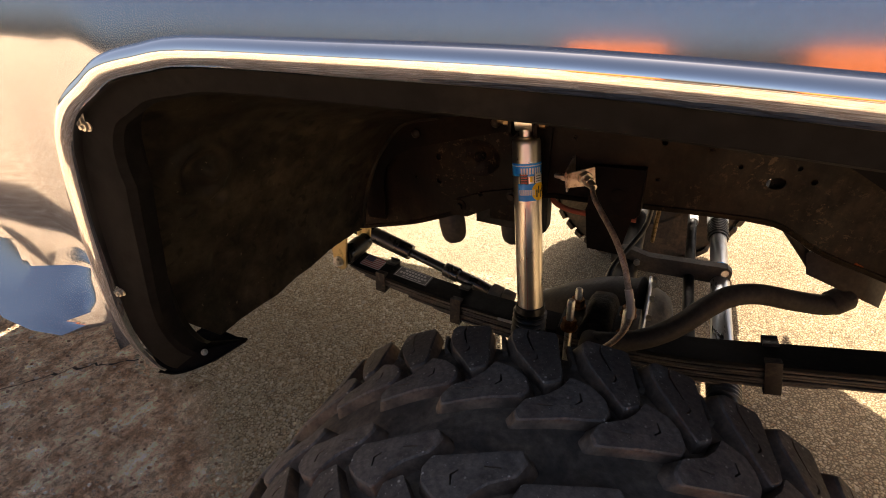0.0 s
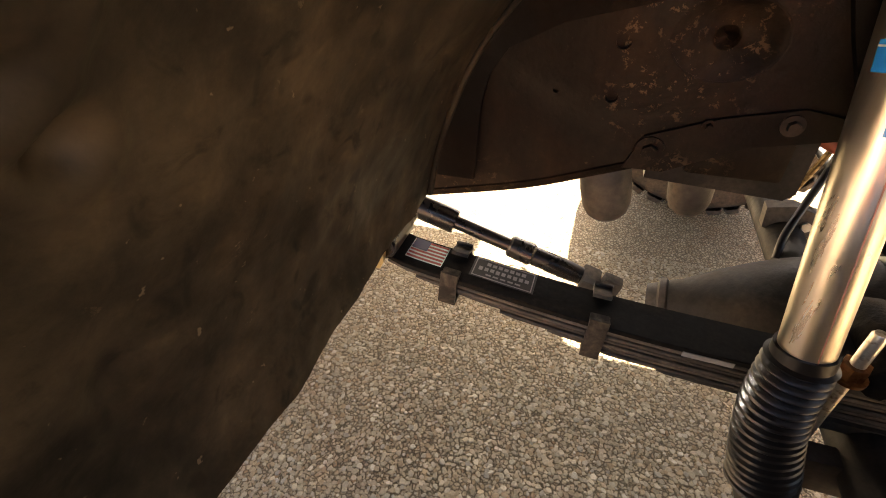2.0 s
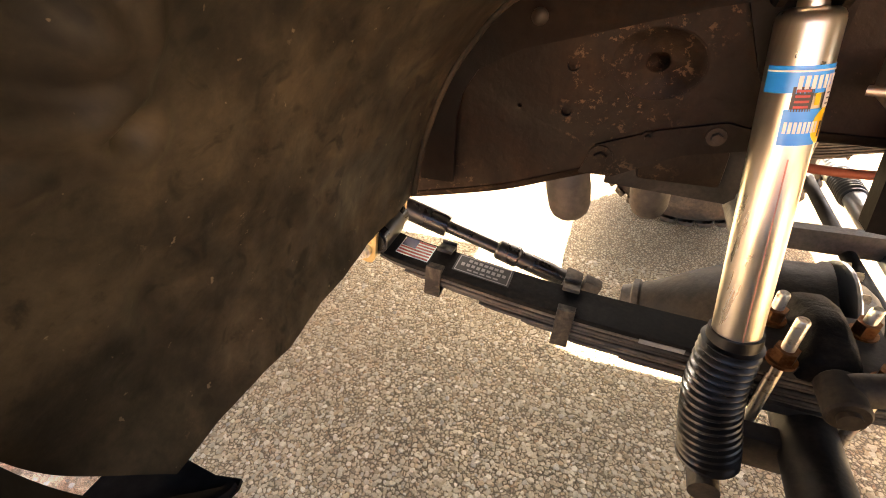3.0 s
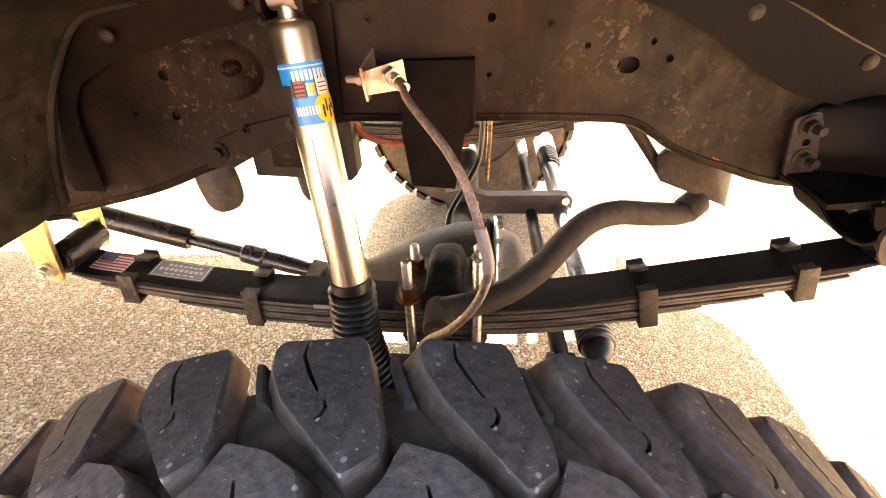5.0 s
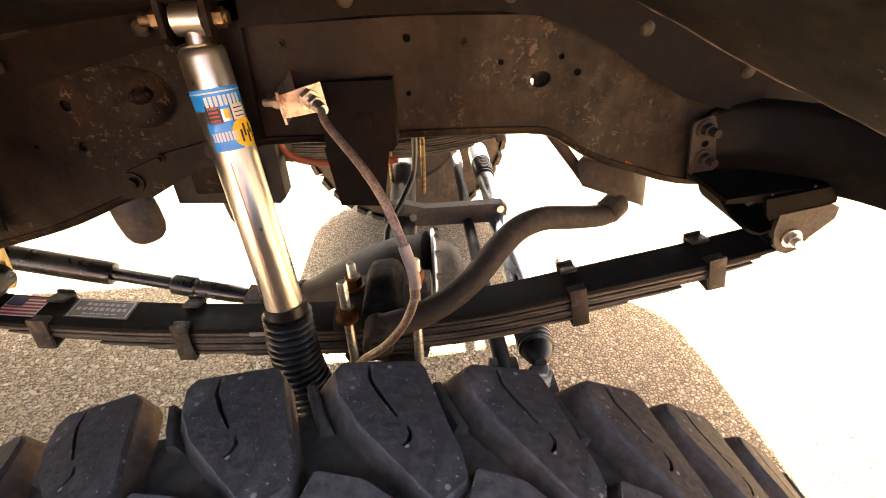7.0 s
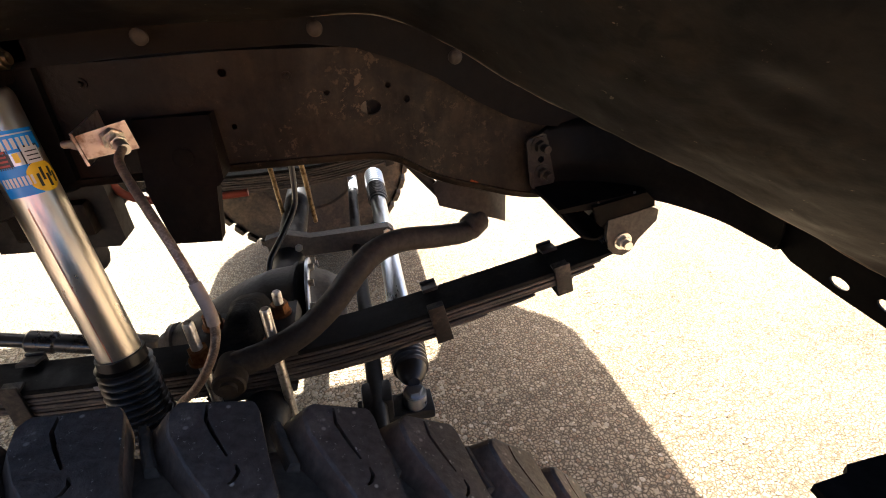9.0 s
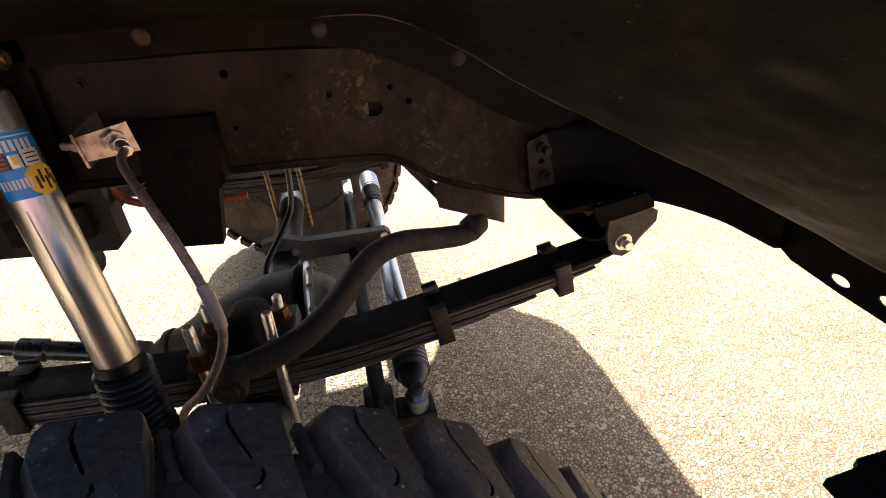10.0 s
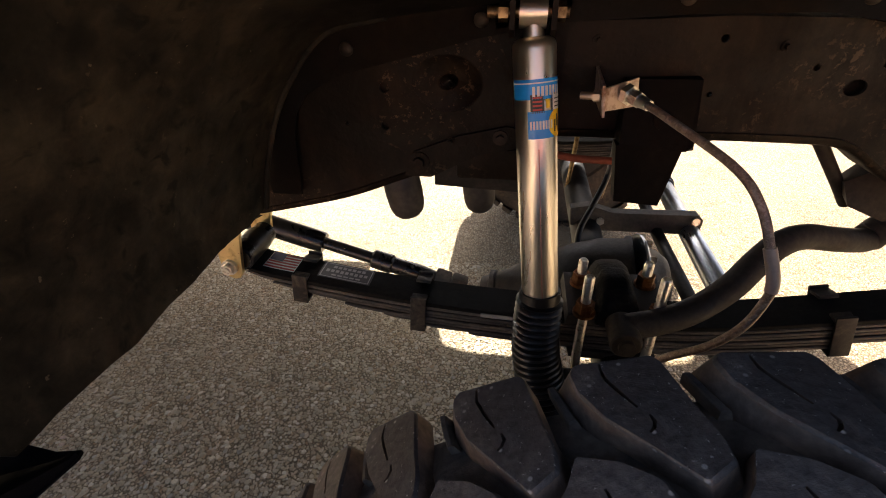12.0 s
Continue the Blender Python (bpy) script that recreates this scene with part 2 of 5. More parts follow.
chips_l = ramp_of(nt_l, noise_of(nt_l, 95, 3, 0.6, 0.2), [(0.70, grey(0)), (0.73, grey(0.85))])
blots_l = ramp_of(nt_l, noise_of(nt_l, 33, 2, 0.5, 0.3), [(0.29, grey(0.30)), (0.36, grey(1))])
crust = mix_of(nt_l, 1.0, mix_of(nt_l, 1.0, crust, drift, "MULTIPLY"), blots_l, "MULTIPLY")
nt_l.links.new(mix_of(nt_l, chips_l, crust, (0.11, 0.09, 0.062)), b_l.inputs["Base Color"])
RAIL = grimy("old_frame_paint", (0.0052, 0.0031, 0.0021), (0.0245, 0.0140, 0.0081), 0.44, 6, (0.38, 0.70), 0, 0.5, 80, 0.002, ((0.098, 0.066, 0.038), 72, 0.560), (4.6, 0.515), hard=0.14, spec=0.13)
nt_r = RAIL.node_tree
b_r = nt_r.nodes["Principled BSDF"]
coat_r = b_r.inputs["Base Color"].links[0].from_socket
dust_r = mix_of(nt_r, 1.0, ramp_of(nt_r, noise_of(nt_r, 3.2, 5, 0.6, 0.4), [(0.40, grey(0.1)), (0.60, grey(1))]), ramp_of(nt_r, noise_of(nt_r, 26, 9, 0.7, 0.3), [(0.36, grey(0.1)), (0.62, grey(0.8))]), "MULTIPLY")
# road dust lies thicker towards the front end of the rail
tc_r = nt_r.nodes.new("ShaderNodeTexCoord")
sp_r = nt_r.nodes.new("ShaderNodeSeparateXYZ")
nt_r.links.new(tc_r.outputs["Object"], sp_r.inputs[0])
front_r = nt_r.nodes.new("ShaderNodeMapRange")
front_r.inputs[1].default_value, front_r.inputs[2].default_value, front_r.inputs[3].default_value = 0.08, 0.36, 0.33
nt_r.links.new(sp_r.outputs[0], front_r.inputs[0])
dust_r = mix_of(nt_r, 1.0, dust_r, front_r.outputs[0], "MULTIPLY")
coat_r = mix_of(nt_r, dust_r, coat_r, (0.052, 0.0355, 0.0205))
chips_r = ramp_of(nt_r, noise_of(nt_r, 75, 10, 0.8, 0.4), [(0.63, grey(0)), (0.67, grey(0.7))])
coat_r = mix_of(nt_r, chips_r, coat_r, (0.090, 0.062, 0.037))
drips_r = ramp_of(nt_r, noise_of(nt_r, 17, 7, 0.6, 0.5, (1, 1, 0.25)), [(0.40, (0.45, 0.43, 0.42)), (0.6, grey(1.1))])
nt_r.links.new(mix_of(nt_r, 1.0, coat_r, drips_r, "MULTIPLY"), b_r.inputs["Base Color"])
BLACK = grimy("satin_black_paint", (0.014, 0.013, 0.012), (0.042, 0.035, 0.028), 0.35, 12, (0.35, 0.65), 0, 0.25, 140, 0.001, spec=0.22)
LEAFTOP = grimy("matte_black_leaf", (0.0085, 0.0078, 0.007), (0.024, 0.0195, 0.015), 0.35, 14, (0.6, 0.85), 0, 0.3, 150, 0.001, ((0.10, 0.085, 0.065), 70, 0.66), (7, 0.5), spec=0.10)
SHAFTM = grimy("glossy_black_shaft", (0.012, 0.011, 0.010), (0.03, 0.026, 0.022), 0.3, 12, (0.16, 0.4), 0, 0.12, 140, 0.001, spec=0.6)
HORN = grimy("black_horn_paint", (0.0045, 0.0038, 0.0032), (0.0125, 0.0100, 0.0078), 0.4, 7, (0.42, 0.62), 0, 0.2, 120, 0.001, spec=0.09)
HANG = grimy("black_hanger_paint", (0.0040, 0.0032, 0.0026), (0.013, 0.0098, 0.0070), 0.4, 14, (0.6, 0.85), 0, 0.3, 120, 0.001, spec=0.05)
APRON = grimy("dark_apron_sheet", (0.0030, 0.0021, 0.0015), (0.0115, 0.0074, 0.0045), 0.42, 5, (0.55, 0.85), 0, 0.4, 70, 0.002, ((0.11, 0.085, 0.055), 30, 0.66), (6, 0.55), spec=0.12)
PLATE = grimy("worn_dark_plate", (0.026, 0.020, 0.015), (0.064, 0.049, 0.035), 0.5, 14, (0.45, 0.75), 0, 0.3, 120, 0.001, spec=0.2)
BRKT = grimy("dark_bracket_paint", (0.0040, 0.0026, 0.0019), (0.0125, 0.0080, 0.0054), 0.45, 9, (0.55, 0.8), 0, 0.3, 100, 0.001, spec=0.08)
EAR = grimy("worn_ear_paint", (0.060, 0.051, 0.040), (0.125, 0.106, 0.082), 0.5, 18, (0.5, 0.8), 0, 0.3, 140, 0.001, spec=0.2)
LIP = grimy("dusty_sheet_edge", (0.10, 0.075, 0.05), (0.20, 0.155, 0.11), 0.5, 30, (0.6, 0.9), 0, 0.3, 160, 0.001, spec=0.3)
DUSTY = grimy("dusty_black_iron", (0.03, 0.026, 0.023), (0.085, 0.068, 0.05), 0.5, 9, (0.5, 0.85), 0, 0.35, 110, 0.002)
BROWNBAR = grimy("dusty_brown_steel", (0.032, 0.025, 0.020), (0.072, 0.056, 0.041), 0.5, 11, (0.5, 0.8), 0, 0.25, 120, 0.001, spec=0.25)
FLANGE = grimy("fender_edge_black", (0.0075, 0.0073, 0.0075), (0.016, 0.0145, 0.013), 0.35, 8, (0.55, 0.8), 0, 0.15, 90, 0.001, spec=0.04)
SHOCKM = bright_metal("plated_shock_tube", (0.70, 0.65, 0.55), 0.30, 30, (1, 1, 0.15), (0.42, 0.36, 0.28), 0.2)
STAB = bright_metal("zinc_damper_tube", (0.62, 0.66, 0.70), 0.3, 30, (1, 0.2, 1), (0.35, 0.33, 0.3), 0.18)
RUST = grimy("orange_rust", (0.17, 0.035, 0.010), (0.30, 0.085, 0.03), 0.5, 120, (0.8, 0.95), 0, 0.6, 300, 0.001, spec=0.1)
ZINC = bright_metal("zinc_bolt", (0.74, 0.70, 0.62), 0.34, 120, (1, 1, 1), (0.25, 0.18, 0.12), 0.22)
RUSTZINC = bright_metal("rusting_nut", (0.34, 0.165, 0.075), 0.42, 90, (1, 1, 1), (0.20, 0.07, 0.02), 0.3)
BRASS = bright_metal("dull_brass_bolt", (0.25, 0.18, 0.10), 0.45, 90, (1, 1, 1), (0.10, 0.06, 0.03), 0.3)
GOLD = bright_metal("yellow_zinc_plate", (0.72, 0.55, 0.26), 0.36, 50, (1, 1, 1), (0.3, 0.2, 0.08), 0.22)
CAST = grimy("dusty_cast_cover", (0.075, 0.066, 0.055), (0.16, 0.135, 0.105), 0.5, 12, (0.5, 0.8), 0.2, 0.25, 120, 0.001)
BLOCKM = grimy("rough_black_casting", (0.009, 0.0075, 0.0062), (0.030, 0.0235, 0.0175), 0.45, 24, (0.6, 0.9), 0, 0.6, 160, 0.0015, spec=0.12)
DIFFM = grimy("dusty_grey_casting", (0.017, 0.0145, 0.012), (0.050, 0.040, 0.031), 0.5, 10, (0.45, 0.75), 0, 0.35, 110, 0.002, spec=0.3)
CHROME = bright_metal("chrome_trim", (0.86, 0.86, 0.86), 0.045, 14, (1, 1, 1), (0.7, 0.68, 0.64), 0.12)
BOOT = plain("rubber_bellows", (0.007, 0.007, 0.0075), 0.38, 90)
BLUE = plain("blue_sticker", (0.012, 0.30, 0.85), 0.3, 40, 0.12)
WHITE = plain("white_print", (0.72, 0.72, 0.70), 0.35, 60, 0.15)
YELLOW = plain("yellow_sticker", (0.85, 0.55, 0.02), 0.35, 40, 0.1)
INK = plain("black_print", (0.02, 0.02, 0.02), 0.4)
DARKLABEL = plain("dark_label", (0.035, 0.032, 0.03), 0.4, 80)
SILVERLABEL = plain("silver_label", (0.36, 0.34, 0.32), 0.4, 80)
RED = plain("red_print", (0.42, 0.05, 0.04), 0.45, 80)
NAVY = plain("navy_print", (0.015, 0.02, 0.09), 0.45, 80)
REDHOSE = plain("red_rubber_hose", (0.34, 0.075, 0.035), 0.5, 80)
BRAID = grimy("braided_hose", (0.22, 0.15, 0.105), (0.44, 0.335, 0.25), 0.5, 160, (0.3, 0.5), 0.12, 0.25, 700, 0.0006)
SLEEVE = plain("clear_hose_sleeve", (0.50, 0.37, 0.29), 0.35, 120)
BRACKET = bright_metal("plated_bracket", (0.62, 0.50, 0.41), 0.45, 60, (1, 1, 1), (0.3, 0.18, 0.12), 0.25)
RIMM = grimy("steel_rim", (0.035, 0.030, 0.025), (0.08, 0.062, 0.045), 0.5, 12, (0.4, 0.7), 0.3)


def car_paint():
    mat, nt, b = nodes_of("blue_grey_metallic_paint")
    fl = noise_of(nt, 900, 2)
    nt.links.new(ramp_of(nt, fl, [(0.3, (0.215, 0.24, 0.29)), (0.7, (0.295, 0.32, 0.37))]), b.inputs["Base Color"])
    b.inputs["Metallic"].default_value, b.inputs["Roughness"].default_value = 0.9, 0.12
    b.inputs["Coat Weight"].default_value, b.inputs["Coat Roughness"].default_value = 1.0, 0.05
    return mat


BODY = car_paint()
ORANGE = grimy("orange_machine_paint", (0.72, 0.16, 0.025), (0.6, 0.14, 0.03), 0.3, 4, (0.35, 0.5))


# ---- mesh tools ----
ROOT = {}


def thing(name, base, label, category, group="", kind=""):
    ob = new(name)
    ob.empty_display_size = 0.1
    ob.location = base
    ROOT[ob.name] = Vector(base)
    return tagged(ob, label, category, group, kind)


def part(name, bm, mat, parent, label="", smooth=35, bevel=0.0, segments=2):
    if bevel:
        edges = [e for e in bm.edges if len(e.link_faces) == 2 and e.calc_face_angle(0) > radians(30)]
        bmesh.ops.bevel(bm, geom=edges, offset=bevel, segments=segments, profile=0.6, affect="EDGES", clamp_overlap=True)
    base = ROOT[parent.name]
    bmesh.ops.translate(bm, verts=bm.verts, vec=-base)
    bmesh.ops.recalc_face_normals(bm, faces=bm.faces)
    me = bpy.data.meshes.new(name)
    bm.to_mesh(me)
    bm.free()
    me.materials.append(mat)
    for p in me.polygons:
        p.use_smooth = True
    me.set_sharp_from_angle(angle=radians(smooth))
    ob = new(name, me)
    ob.parent = parent
    ROOT[ob.name] = base
    if label:
        tagged(ob, label)
    return ob


def sheet(name, bm, mat, label, category, kind="structure", smooth=35):
    bmesh.ops.recalc_face_normals(bm, faces=bm.faces)
    me = bpy.data.meshes.new(name)
    bm.to_mesh(me)
    bm.free()
    me.materials.append(mat)
    for p in me.polygons:
        p.use_smooth = True
    me.set_sharp_from_angle(angle=radians(smooth))
    return tagged(new(name, me), label, category, kind=kind)


def frame_to(p, axis, up=(0, 0, 1)):
    z = Vector(axis).normalized()
    u = Vector(up)
    if abs(z.dot(u)) > 0.98:
        u = Vector((1, 0, 0))
    x = u.cross(z).normalized()
    y = z.cross(x)
    return Matrix.Translation(p) @ Matrix((x, y, z)).transposed().to_4x4()


def box(bm, c, size, rot=(0, 0, 0)):
    m = pose(*c, *rot) @ Matrix.Diagonal((*size, 1))
    bmesh.ops.create_cube(bm, size=1, matrix=m)
    return bm


def cyl(bm, p0, p1, r0, r1=None, seg=24):
    p0, p1 = Vector(p0), Vector(p1)
    d = p1 - p0
    m = frame_to((p0 + p1) / 2, d)
    bmesh.ops.create_cone(bm, cap_ends=True, segments=seg, radius1=r0, radius2=r0 if r1 is None else r1, depth=d.length, matrix=m)
    return bm


def hexa(bm, p, axis, across, h):
    a = Vector(axis).normalized()
    return cyl(bm, p, Vector(p) + a * h, across * 0.577, None, 6)


def turned(bm, p, axis, profile, seg=32):
    """A turned solid: profile of (along the axis, radius)."""
    m = frame_to(p, axis)
    rings = []
    for s, r in profile:
        rings.append([bm.verts.new(m @ Vector((r * math.cos(a), r * math.sin(a), s))) for a in (2 * math.pi * i / seg for i in range(seg))])
    for a, b in zip(rings, rings[1:]):
        for i in range(seg):
            bm.faces.new((a[i], a[(i + 1) % seg], b[(i + 1) % seg], b[i]))
    bm.faces.new(rings[0])
    bm.faces.new(rings[-1][::-1])
    return bm


def smooth_path(pts, n=8):
    pts = [Vector(p) for p in pts]
    ext = [2 * pts[0] - pts[1], *pts, 2 * pts[-1] - pts[-2]]
    out = []
    for i in range(1, len(ext) - 2):
        a, b, c, d = ext[i - 1:i + 3]
        for k in range(n):
            t = k / n
            out.append(0.5 * ((2 * b) + (c - a) * t + (2 * a - 5 * b + 4 * c - d) * t * t + (3 * b - a - 3 * c + d) * t ** 3))
    out.append(pts[-1])
    return out


def pipe(bm, pts, r, seg=14):
    pts = [Vector(p) for p in pts]
    rs = r if isinstance(r, (list, tuple)) else [r] * len(pts)
    t0 = (pts[1] - pts[0]).normalized()
    n = t0.orthogonal().normalized()
    rings = []
    for i, p in enumerate(pts):
        t = (pts[min(i + 1, len(pts) - 1)] - pts[max(i - 1, 0)]).normalized()
        n = (n - t * n.dot(t)).normalized()
        b = t.cross(n)
        rings.append([bm.verts.new(p + rs[i] * (n * math.cos(a) + b * math.sin(a))) for a in (2 * math.pi * k / seg for k in range(seg))])
    for a, b in zip(rings, rings[1:]):
        for i in range(seg):
            bm.faces.new((a[i], a[(i + 1) % seg], b[(i + 1) % seg], b[i]))
    bm.faces.new(rings[0][::-1])
    bm.faces.new(rings[-1])
    return bm


def prism(bm, poly, lo, hi, axis="y"):
    """A plate: a polygon given in the two other axes, drawn out along one axis from lo to hi."""
    def at(a, b, s):
        return {"y": (a, s, b), "x": (s, a, b), "z": (a, b, s)}[axis]
    f0 = [bm.verts.new(at(a, b, lo)) for a, b in poly]
    f1 = [bm.verts.new(at(a, b, hi)) for a, b in poly]
    bm.faces.new(f0)
    bm.faces.new(f1[::-1])
    k = len(poly)
    for i in range(k):
        bm.faces.new((f0[i], f0[(i + 1) % k], f1[(i + 1) % k], f1[i]))
    return bm


def grid(bm, rows):
    """A sheet through rows of points of equal length."""
    vs = [[bm.verts.new(p) for p in row] for row in rows]
    for a, b in zip(vs, vs[1:]):
        for i in range(len(a) - 1):
            bm.faces.new((a[i], a[i + 1], b[i + 1], b[i]))
    return bm


def thicken(bm, t):
    bmesh.ops.recalc_face_normals(bm, faces=bm.faces)
    bmesh.ops.solidify(bm, geom=list(bm.faces), thickness=t)
    return bm


def B():
    return bmesh.new()


def along(table, x):
    """Straight-line reading of a table of (x, value)."""
    if x <= table[0][0]:
        return table[0][1]
    for (a, u), (b, v) in zip(table, table[1:]):
        if x <= b:
            return u + (v - u) * (x - a) / (b - a)
    return table[-1][1]


def holed(bm, outline, holes, at, depth):
    """A plate with holes: outline and holes are rings of (a, b); at(a, b) places them; depth is a vector of its thickness."""
    edges = []
    for ring in (outline, *holes):
        vs = [bm.verts.new(at(a, b)) for a, b in ring]
        edges += [bm.edges.new((vs[i], vs[(i + 1) % len(vs)])) for i in range(len(vs))]
    res = bmesh.ops.triangle_fill(bm, use_beauty=True, use_dissolve=False, edges=edges)
    faces = [g for g in res["geom"] if isinstance(g, bmesh.types.BMFace)]
    ex = bmesh.ops.extrude_face_region(bm, geom=faces)
    bmesh.ops.translate(bm, verts=[g for g in ex["geom"] if isinstance(g, bmesh.types.BMVert)], vec=depth)
    return bm


def ring_of(a, b, r, r2=None, n=14):
    return [(a + r * math.cos(2 * math.pi * i / n), b + (r2 or r) * math.sin(2 * math.pi * i / n)) for i in range(n)]


# ---- the ground ----
bm = B()
bmesh.ops.create_grid(bm, x_segments=40, y_segments=40, size=1, matrix=Matrix.Diagonal((300, 300, 1, 1)))
ground = sheet("ground", bm, GROUND, "tan exposed-aggregate concrete drive, older brown concrete beside it", "ground")


def crack(name, pts, width):
    bm = B()
    rng = random.Random(len(pts))
    fine = []
    for (x0, y0), (x1, y1) in zip(pts, pts[1:]):
        for k in range(10):
            t = k / 10
            fine.append((x0 + (x1 - x0) * t + rng.uniform(-0.012, 0.012), y0 + (y1 - y0) * t + rng.uniform(-0.012, 0.012)))
    rows = [[(x, y - width * rng.uniform(0.2, 1), 0.0015), (x, y + width * rng.uniform(0.2, 1), 0.0015)] for x, y in fine]
    grid(bm, rows)
    return sheet(name, bm, CRACK, "dark ragged crack across the old concrete", "crack")


crack("crack", [(-1.60, 0.69), (-1.80, 0.55), (-1.94, 0.38), (-2.3, 0.1)], 0.008)
crack("crack", [(-2.2, 0.78), (-2.5, 0.80), (-2.9, 0.75)], 0.006)

# ---- loose relief of the ground: pebbles standing proud of the concrete ----
def grit():
    """Flakes and broken stones lying proud of the old pour."""
    rng = np.random.default_rng(11)
    verts, faces = [], []
    for _ in range(9000):
        x, y = rng.uniform(-2.6, 0.1), rng.uniform(-0.45, 0.95)
        if y + 0.38 * x > 0.16 + 0.08 * math.sin(9 * x) + rng.uniform(-0.06, 0.10):
            continue
        r = 0.0022 + 0.008 * rng.random() ** 3.5
        turn, n = rng.uniform(0, 6.28), 6
        h = r * rng.uniform(0.2, 0.55)
        base = len(verts)
        ring = [(rng.uniform(0.65, 1.2), turn + 6.283 * (k + rng.uniform(-0.25, 0.25)) / n) for k in range(n)]
        verts += [(x + r * q * math.cos(a), y + 0.8 * r * q * math.sin(a), -0.001) for q, a in ring]
        verts += [(x + 0.7 * r * q * math.cos(a), y + 0.56 * r * q * math.sin(a), h * rng.uniform(0.7, 1.1)) for q, a in ring]
        faces += [(base + k, base + (k + 1) % n, base + n + (k + 1) % n, base + n + k) for k in range(n)]
        faces.append(tuple(base + n + k for k in range(n)))
    me = bpy.data.meshes.new("grit")
    me.from_pydata(verts, [], faces)
    me.materials.append(GRIT)
    return tagged(new("grit", me), "brown and pale chips of worn concrete on the drive", "grit", kind="stuff")


grit()


def pebbles():
    """Broken, flat-topped stones packed close in the concrete."""
    rng = np.random.default_rng(7)
    step, n = 0.0112, 7
    verts, faces = [], []
    turns = 2 * math.pi * np.arange(n) / n
    for iy in range(int(1.45 / step)):
        for ix in range(int(2.75 / step)):
            x = -1.65 + (ix + 0.5 * (iy % 2) + rng.uniform(-0.3, 0.3)) * step
            y = 0.27 + (iy + rng.uniform(-0.3, 0.3)) * step
            if y + 0.38 * x < 0.13 + 0.08 * math.sin(9 * x) or (x > 0.6 and y < 0.55) or rng.random() < 0.10 + 0.75 * min(1.0, max(0.0, x - 0.05) / 0.5):
                continue
            r = step * (0.30 + 0.50 * rng.random() ** 1.4)
            squash, turn, h = rng.uniform(0.6, 1.0), rng.uniform(0, 6.28), r * rng.uniform(0.12, 0.34)
            ang = turns + rng.uniform(-0.28, 0.28, n)
            rad = r * rng.uniform(0.78, 1.15, n)
            u, v = rad * np.cos(ang), rad * squash * np.sin(ang)
            dx, dy = u * math.cos(turn) - v * math.sin(turn), u * math.sin(turn) + v * math.cos(turn)
            tilt = rng.uniform(-0.20, 0.20, 2)
            base = len(verts)
            for rr, zz in ((1.0, -0.001), (0.90, 0.7 * h), (0.66, h)):
                verts += [(x + rr * a, y + rr * b, zz + (tilt[0] * a + tilt[1] * b if zz > 0 else 0)) for a, b in zip(dx, dy)]
            for lvl in (0, 1):
                for k in range(n):
                    a, b = base + lvl * n + k, base + lvl * n + (k + 1) % n
                    faces.append((a, b, b + n, a + n))
            faces.append(tuple(base + 2 * n + k for k in range(n)))
    me = bpy.data.meshes.new("pebbles")
    me.from_pydata(verts, [], faces)
    me.materials.append(PEBBLE)
    return tagged(new("pebbles", me), "broken tan and grey stones set close in the concrete", "pebbles", kind="stuff")


pebbles()

# ---- the wheels ----
R_TYRE, LUG = 0.4115, 0.0150


def on_tyre(s, v, h):
    """A point of the tread: s along it, v across it from its middle, h above the carcass."""
    r = R_TYRE - LUG + h - 0.10 * max(0, abs(v) - 0.10) ** 1.6 - 0.02 * v * v
    a = s / R_TYRE
    return Vector((r * math.sin(a), v, r * math.cos(a)))


def groove_ring(line, half=0.0011):
    """The outline of a thin cut that follows a line in (s, v)."""
    left, right = [], []
    for i, (s, v) in enumerate(line):
        s0, v0 = line[max(0, i - 1)]
        s1, v1 = line[min(len(line) - 1, i + 1)]
        w = half * (0.6 if i in (0, len(line) - 1) else 1.0)
        d = Vector((s1 - s0, v1 - v0)).normalized() * w
        left.append((s - d.y, v + d.x))
        right.append((s + d.y, v - d.x))
    return left + right[::-1]


